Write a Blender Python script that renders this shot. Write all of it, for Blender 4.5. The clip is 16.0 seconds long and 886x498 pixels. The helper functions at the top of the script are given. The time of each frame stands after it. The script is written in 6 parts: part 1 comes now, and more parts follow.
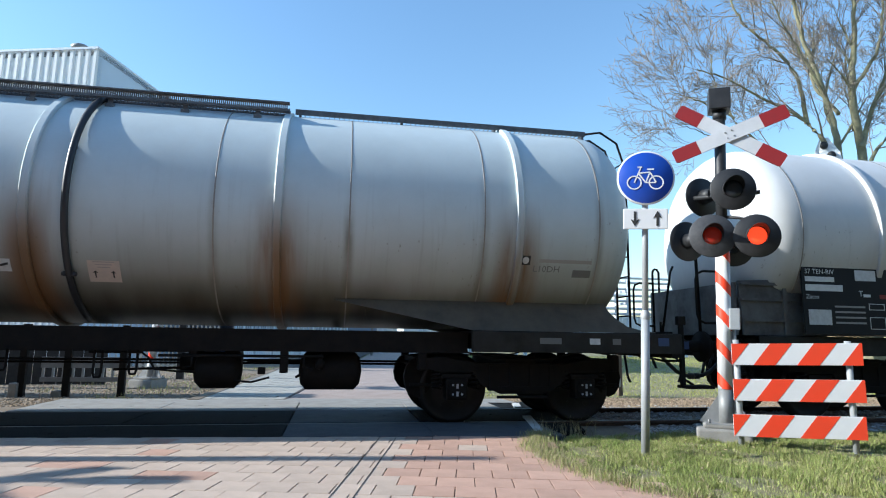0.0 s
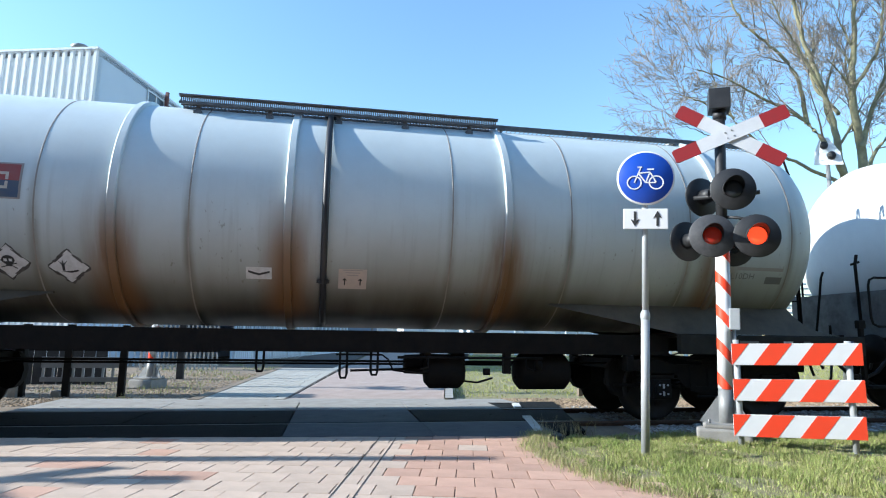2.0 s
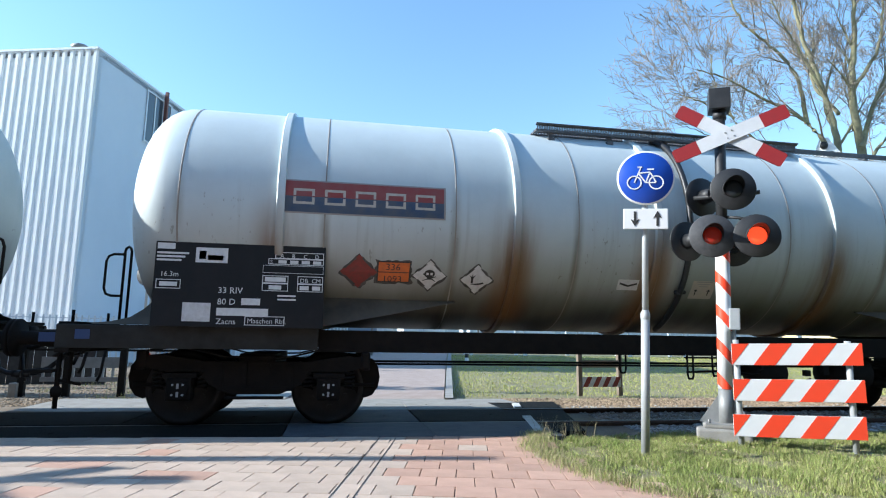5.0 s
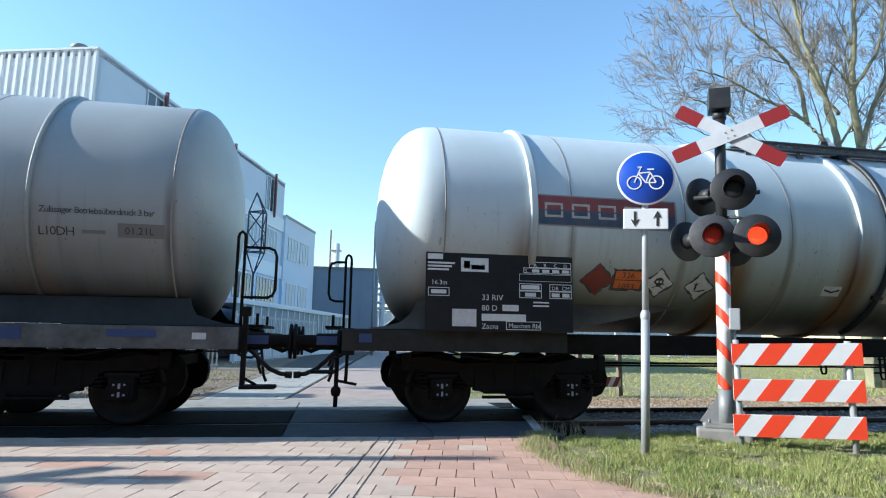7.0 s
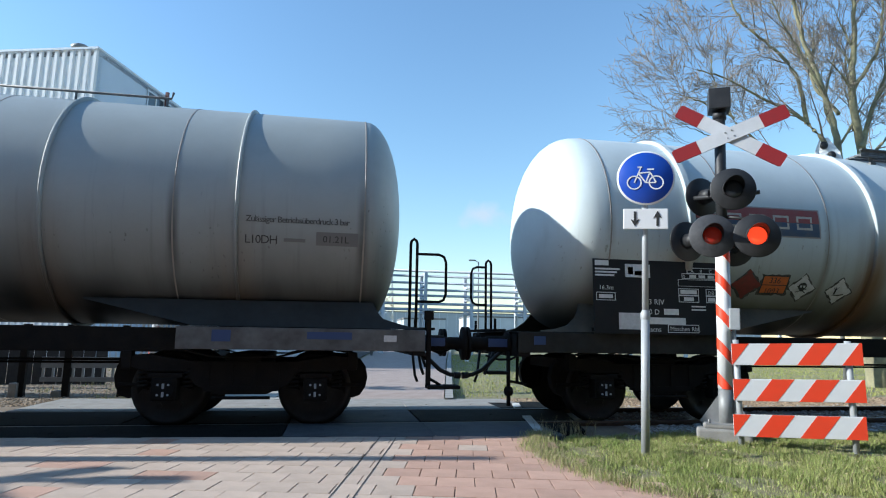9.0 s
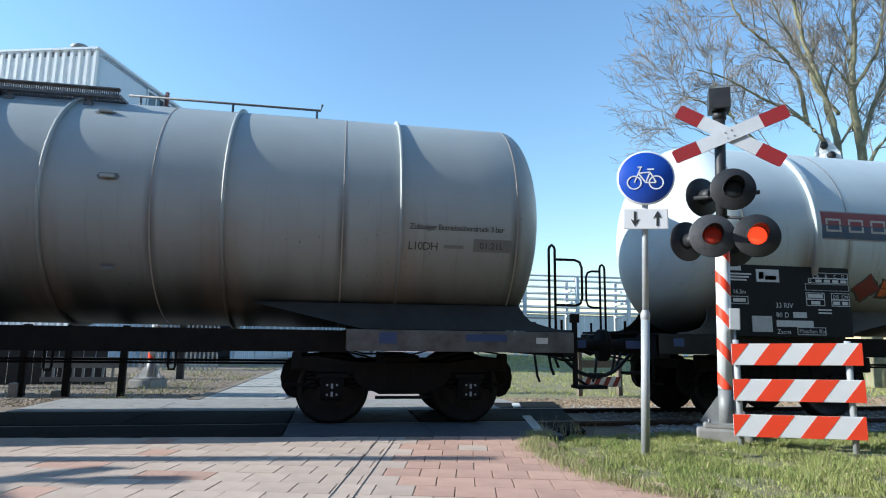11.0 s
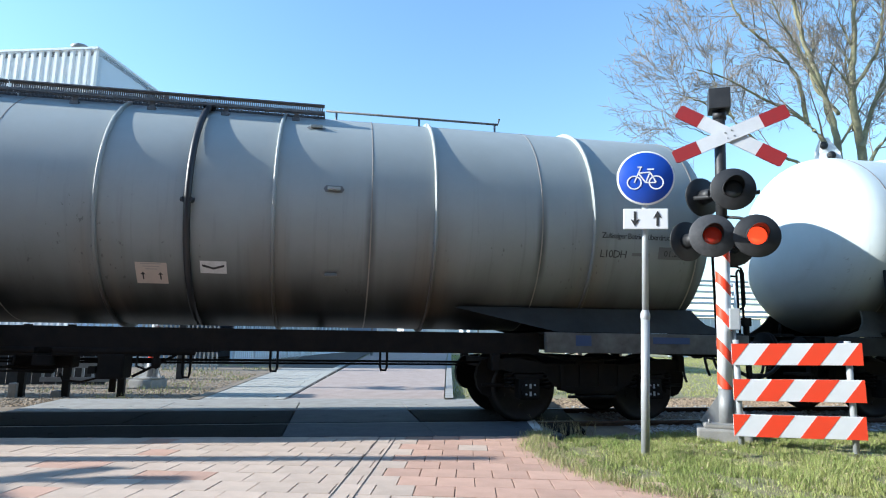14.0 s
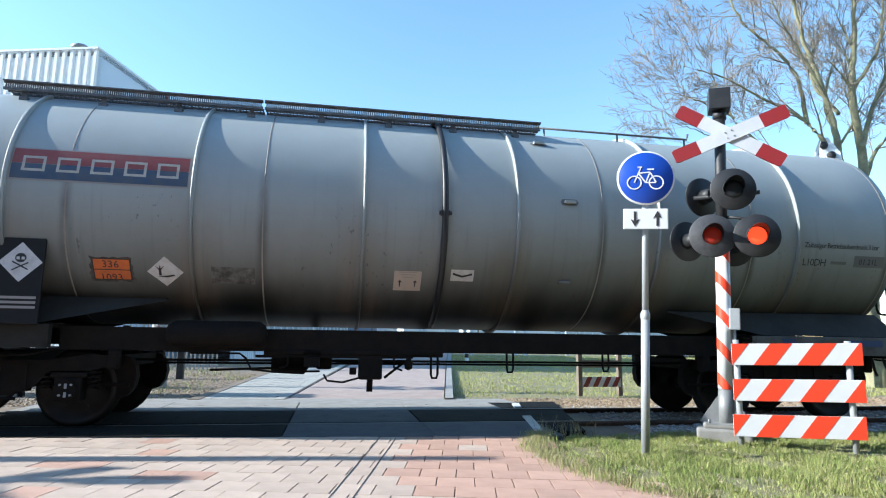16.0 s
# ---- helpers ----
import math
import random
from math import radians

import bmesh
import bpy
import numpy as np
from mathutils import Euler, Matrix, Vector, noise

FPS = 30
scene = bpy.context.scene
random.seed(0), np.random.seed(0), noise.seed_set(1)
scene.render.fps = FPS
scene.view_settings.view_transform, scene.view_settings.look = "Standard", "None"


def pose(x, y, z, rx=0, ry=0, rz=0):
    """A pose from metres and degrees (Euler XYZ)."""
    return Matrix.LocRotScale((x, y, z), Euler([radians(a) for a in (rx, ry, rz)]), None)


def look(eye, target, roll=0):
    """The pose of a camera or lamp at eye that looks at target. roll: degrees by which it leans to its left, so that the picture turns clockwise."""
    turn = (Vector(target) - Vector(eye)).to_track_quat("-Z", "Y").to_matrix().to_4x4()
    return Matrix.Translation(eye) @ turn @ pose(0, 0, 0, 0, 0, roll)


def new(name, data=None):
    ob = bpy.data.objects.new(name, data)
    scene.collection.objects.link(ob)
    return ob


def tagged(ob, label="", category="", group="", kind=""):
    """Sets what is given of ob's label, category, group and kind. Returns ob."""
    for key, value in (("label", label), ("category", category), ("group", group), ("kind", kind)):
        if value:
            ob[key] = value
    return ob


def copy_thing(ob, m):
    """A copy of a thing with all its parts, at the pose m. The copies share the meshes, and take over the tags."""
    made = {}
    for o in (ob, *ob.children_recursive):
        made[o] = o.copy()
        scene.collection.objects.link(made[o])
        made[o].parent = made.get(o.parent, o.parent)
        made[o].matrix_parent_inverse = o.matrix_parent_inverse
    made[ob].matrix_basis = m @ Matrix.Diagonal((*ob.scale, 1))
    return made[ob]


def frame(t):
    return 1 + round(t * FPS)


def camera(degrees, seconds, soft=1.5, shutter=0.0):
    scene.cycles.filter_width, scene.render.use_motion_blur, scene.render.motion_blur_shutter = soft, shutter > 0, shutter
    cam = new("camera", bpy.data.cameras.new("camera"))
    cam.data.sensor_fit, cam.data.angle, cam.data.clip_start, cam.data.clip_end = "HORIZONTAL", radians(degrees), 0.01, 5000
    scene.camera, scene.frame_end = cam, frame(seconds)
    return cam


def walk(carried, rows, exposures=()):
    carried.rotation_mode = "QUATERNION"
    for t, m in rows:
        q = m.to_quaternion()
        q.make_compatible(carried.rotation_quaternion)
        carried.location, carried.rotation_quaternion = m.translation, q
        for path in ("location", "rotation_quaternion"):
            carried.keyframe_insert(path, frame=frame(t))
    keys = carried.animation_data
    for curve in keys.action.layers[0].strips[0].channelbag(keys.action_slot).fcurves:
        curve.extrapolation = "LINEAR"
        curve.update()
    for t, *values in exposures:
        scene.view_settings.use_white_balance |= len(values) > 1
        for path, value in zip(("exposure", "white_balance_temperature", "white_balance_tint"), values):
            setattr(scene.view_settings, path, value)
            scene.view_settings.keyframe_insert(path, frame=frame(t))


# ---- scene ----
# ---- camera ----
cam = camera(73.49, 16.0, soft=1.1)
EYE = pose(0, 0, 1.113) @ pose(0, 0, 0, 98.647, 0, -10.148) @ pose(0, 0, 0, 0, 0, 0.816)
walk(cam, [(0, EYE), (16.0, EYE)], [(0.0, 0.72, 5620, 6), (1.0, 0.89, 5620, 6), (2.0, 1.0, 5620, 6), (3.5, 0.98, 5620, 6), (4.2, 0.97, 5620, 6), (6.5, 0.95, 5620, 6), (7.0, 0.85, 5620, 6), (8.0, 0.64, 5620, 6), (9.0, 0.56, 5620, 6), (11.5, 0.74, 5620, 6), (12.5, 0.92, 5620, 6), (14.5, 1.0, 5620, 6), (16.0, 1.1, 5620, 6)])

# ---- sky and sun ----
SUN = Vector((-0.91, 0.085, 0.44)).normalized()
world = bpy.data.worlds.new("sky")
scene.world = world
world.use_nodes = True
wn = world.node_tree.nodes
sky = wn.new("ShaderNodeTexSky")
sky.sky_type = "NISHITA"
sky.sun_disc = False
sky.sun_elevation = math.asin(SUN.z)
sky.sun_rotation = math.atan2(SUN.x, SUN.y)
sky.air_density, sky.dust_density, sky.ozone_density = 1.5, 0.0, 3.3
wn["Background"].inputs["Strength"].default_value = 0.14
# one small fair-weather cloud low over the works
wl = world.node_tree.links.new
wtc, wdist, wmap = wn.new("ShaderNodeTexCoord"), wn.new("ShaderNodeVectorMath"), wn.new("ShaderNodeMapping")
wdist.operation = "DISTANCE"
CLOUD = Vector((0.2347, 0.9496, 0.2079))
wmap.inputs["Scale"].default_value = (1.0, 1.0, 2.2)
wmap.inputs["Location"].default_value = -Vector((CLOUD.x, CLOUD.y, CLOUD.z * 2.2))
wl(wtc.outputs["Generated"], wmap.inputs["Vector"])
wl(wmap.outputs[0], wdist.inputs[0])
wdist.inputs[1].default_value = (0, 0, 0)
wnoise, wadd, wramp, wmix = wn.new("ShaderNodeTexNoise"), wn.new("ShaderNodeMath"), wn.new("ShaderNodeMapRange"), wn.new("ShaderNodeMix")
wnoise.inputs["Scale"].default_value, wnoise.inputs["Detail"].default_value = 28, 8
wl(wtc.outputs["Generated"], wnoise.inputs["Vector"])
wadd.operation = "MULTIPLY_ADD"
wl(wdist.outputs["Value"], wadd.inputs[0])
wadd.inputs[1].default_value = -9.0
wl(wnoise.outputs["Fac"], wadd.inputs[2])
wramp.inputs["From Min"].default_value, wramp.inputs["From Max"].default_value = 0.0, 0.45
wramp.inputs["To Max"].default_value = 0.75
wl(wadd.outputs[0], wramp.inputs["Value"])
wmix.data_type = "RGBA"
wmix.inputs["B"].default_value = (3.6, 3.8, 4.0, 1)
wl(wramp.outputs[0], wmix.inputs["Factor"])
wl(sky.outputs[0], wmix.inputs["A"])
wl(wmix.outputs["Result"], wn["Background"].inputs["Color"])
sun = new("sun", bpy.data.lights.new("sun", "SUN"))
sun.data.energy, sun.data.angle, sun.data.color = 4.9, radians(0.53), (1.0, 0.905, 0.775)
sun.matrix_world = look(SUN * 50, (0, 0, 0))

# ---- materials ----


def mat(name, col, rough=0.6, metal=0.0, col2=None, scale=6.0, amount=0.5, bump=0.0, bscale=None, stretch=(1, 1, 1), glow=0.0,
        island=0.0, rand=0.0, spec=0.5, fine=0.0):
    """Principled material; col2 is mixed in by noise at two scales, rand varies brightness object by object."""
    m = bpy.data.materials.new(name)
    m.use_nodes = True
    nt = m.node_tree
    n, link = nt.nodes, nt.links.new
    b = n["Principled BSDF"]
    b.inputs["Roughness"].default_value, b.inputs["Metallic"].default_value = rough, metal
    b.inputs["Specular IOR Level"].default_value = spec
    b.inputs["Base Color"].default_value = (*col, 1)
    tc = n.new("ShaderNodeTexCoord")
    mp = n.new("ShaderNodeMapping")
    mp.inputs["Scale"].default_value = stretch
    link(tc.outputs["Object"], mp.inputs["Vector"])
    out = None
    if col2:
        a = n.new("ShaderNodeTexNoise")
        a.inputs["Scale"].default_value, a.inputs["Detail"].default_value = scale, 8
        a.inputs["Roughness"].default_value = 0.65
        link(mp.outputs[0], a.inputs["Vector"])
        r = n.new("ShaderNodeMapRange")
        r.inputs["From Min"].default_value, r.inputs["From Max"].default_value = 0.5 - 0.3 * (1.2 - amount), 0.75
        link(a.outputs["Fac"], r.inputs["Value"])
        x = n.new("ShaderNodeMix")
        x.data_type = "RGBA"
        x.inputs["A"].default_value, x.inputs["B"].default_value = (*col, 1), (*col2, 1)
        link(r.outputs[0], x.inputs["Factor"])
        out = x.outputs["Result"]
        r2 = n.new("ShaderNodeMapRange")
        r2.inputs["To Min"].default_value, r2.inputs["To Max"].default_value = rough - 0.08, min(1, rough + 0.15)
        link(a.outputs["Fac"], r2.inputs["Value"])
        link(r2.outputs[0], b.inputs["Roughness"])
    if island or rand or fine:
        h = n.new("ShaderNodeHueSaturation")
        if out is None:
            h.inputs["Color"].default_value = (*col, 1)
        else:
            link(out, h.inputs["Color"])
        if island:
            src = n.new("ShaderNodeNewGeometry").outputs["Random Per Island"]
        elif rand:
            src = n.new("ShaderNodeObjectInfo").outputs["Random"]
        else:
            f = n.new("ShaderNodeTexNoise")
            f.inputs["Scale"].default_value, f.inputs["Detail"].default_value = scale * 14, 3
            link(mp.outputs[0], f.inputs["Vector"])
            src = f.outputs["Fac"]
        k = island or rand or fine
        r3 = n.new("ShaderNodeMapRange")
        r3.inputs["To Min"].default_value, r3.inputs["To Max"].default_value = 1 - k, 1 + k
        link(src, r3.inputs["Value"])
        link(r3.outputs[0], h.inputs["Value"])
        out = h.outputs[0]
    if out is not None:
        link(out, b.inputs["Base Color"])
    if bump:
        t = n.new("ShaderNodeTexNoise")
        t.inputs["Scale"].default_value, t.inputs["Detail"].default_value = bscale or scale * 8, 6
        link(mp.outputs[0], t.inputs["Vector"])
        u = n.new("ShaderNodeBump")
        u.inputs["Strength"].default_value, u.inputs["Distance"].default_value = bump, 0.01
        link(t.outputs["Fac"], u.inputs["Height"])
        link(u.outputs[0], b.inputs["Normal"])
    if glow:
        b.inputs["Emission Color"].default_value, b.inputs["Emission Strength"].default_value = (*col, 1), glow
    return m


def tank_paint(name, base, grime, rust, rust_amount, rings, seams, top=2.75):
    """Weathered tank paint: soot in broad streaks that run down, darkened low down for shade, rust that bleeds out
    beside the ring welds.
    """
    m = mat(name, base, 0.46, 0.0, [c * 0.86 for c in base], 1.3, 0.5, 0.04, 60)
    nt = m.node_tree
    n, link = nt.nodes, nt.links.new
    b = n["Principled BSDF"]
    src = b.inputs["Base Color"].links[0].from_socket
    tc = n.new("ShaderNodeTexCoord")
    sep = n.new("ShaderNodeSeparateXYZ")
    link(tc.outputs["Object"], sep.inputs[0])

    def streak(sx, sz, lo, hi, detail=6):
        mp = n.new("ShaderNodeMapping")
        mp.inputs["Scale"].default_value = (sx, 0.3, sz)
        link(tc.outputs["Object"], mp.inputs["Vector"])
        t = n.new("ShaderNodeTexNoise")
        t.inputs["Scale"].default_value, t.inputs["Detail"].default_value = 1.0, detail
        link(mp.outputs[0], t.inputs["Vector"])
        r = n.new("ShaderNodeMapRange")
        r.inputs["From Min"].default_value, r.inputs["From Max"].default_value = lo, hi
        link(t.outputs["Fac"], r.inputs["Value"])
        return r.outputs[0]

    def math_node(op, a, c):
        q = n.new("ShaderNodeMath")
        q.operation = op
        for i, v in enumerate((a, c)):
            if isinstance(v, (int, float)):
                q.inputs[i].default_value = v
            else:
                link(v, q.inputs[i])
        return q.outputs[0]

    def ramp(v, a, c):
        r = n.new("ShaderNodeMapRange")
        r.interpolation_type = "SMOOTHSTEP"
        r.inputs["From Min"].default_value, r.inputs["From Max"].default_value = a, c
        link(v, r.inputs["Value"])
        return r.outputs[0]

    def mix(fac, a, col):
        x = n.new("ShaderNodeMix")
        x.data_type = "RGBA"
        link(fac, x.inputs["Factor"])
        link(a, x.inputs["A"])
        x.inputs["B"].default_value = (*col, 1)
        return x.outputs["Result"]

    # grime deepens with depth below top; the flank's shade is mixed into it
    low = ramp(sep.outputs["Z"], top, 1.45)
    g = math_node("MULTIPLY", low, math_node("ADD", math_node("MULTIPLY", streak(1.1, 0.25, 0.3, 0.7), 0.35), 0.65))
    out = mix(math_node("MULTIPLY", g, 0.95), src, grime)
    # a darker layer near the bottom paints in the underside's shade
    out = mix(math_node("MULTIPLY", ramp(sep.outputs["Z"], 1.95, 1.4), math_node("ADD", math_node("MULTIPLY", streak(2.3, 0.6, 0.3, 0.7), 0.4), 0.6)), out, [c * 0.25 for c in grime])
    near = None
    for x0 in rings:
        d = math_node("ABSOLUTE", math_node("SUBTRACT", sep.outputs["X"], x0), 0)
        v = ramp(d, 0.44, 0.05)
        near = v if near is None else math_node("MAXIMUM", near, v)
    spot = math_node("MULTIPLY", near, streak(4.2, 0.5, 0.27, 0.5))
    spot = math_node("MULTIPLY", spot, ramp(sep.outputs["Z"], 3.1, 2.0))
    out = mix(math_node("MULTIPLY", spot, rust_amount), out, rust)
    fine = math_node("MULTIPLY", streak(14.0, 0.9, 0.56, 0.8), ramp(sep.outputs["Z"], 3.6, 2.2))
    out = mix(math_node("MULTIPLY", fine, 0.22), out, grime)
    seam = None
    for x0 in seams:
        d = math_node("ABSOLUTE", math_node("SUBTRACT", sep.outputs["X"], x0), 0)
        v = ramp(d, 0.10, 0.01)
        seam = v if seam is None else math_node("MAXIMUM", seam, v)
    seam = math_node("MULTIPLY", math_node("MULTIPLY", seam, streak(3.0, 1.2, 0.25, 0.6)), ramp(sep.outputs["Z"], 3.5, 2.2))
    out = mix(math_node("MULTIPLY", seam, 0.75), out, grime)
    fleck = math_node("MULTIPLY", streak(22.0, 13.0, 0.67, 0.73, 2), math_node("MULTIPLY", streak(1.2, 1.6, 0.52, 0.62, 2), ramp(sep.outputs["Z"], 3.0, 2.75)))
    out = mix(math_node("MULTIPLY", fleck, 0.45), out, grime)
    link(out, b.inputs["Base Color"])
    return m


TANK_R, TANK_Z = 1.54, 2.80
B_RINGS, C_RINGS, A_RINGS = (-5.46, -2.42, -0.40, 2.42, 5.53), (-5.12, -3.08, -1.02, 1.0, 3.03, 5.2), (-5.4, -2.4, 2.4, 5.4)
B_SEAMS, C_SEAMS, A_SEAMS = (-6.65, -4.92, -3.25, -1.56, 1.67, 3.3, 5.05, 6.65), (-6.73, -4.47, -2.25, 2.2, 4.47, 6.73), (-6.72, -4.6, 4.6, 6.72)
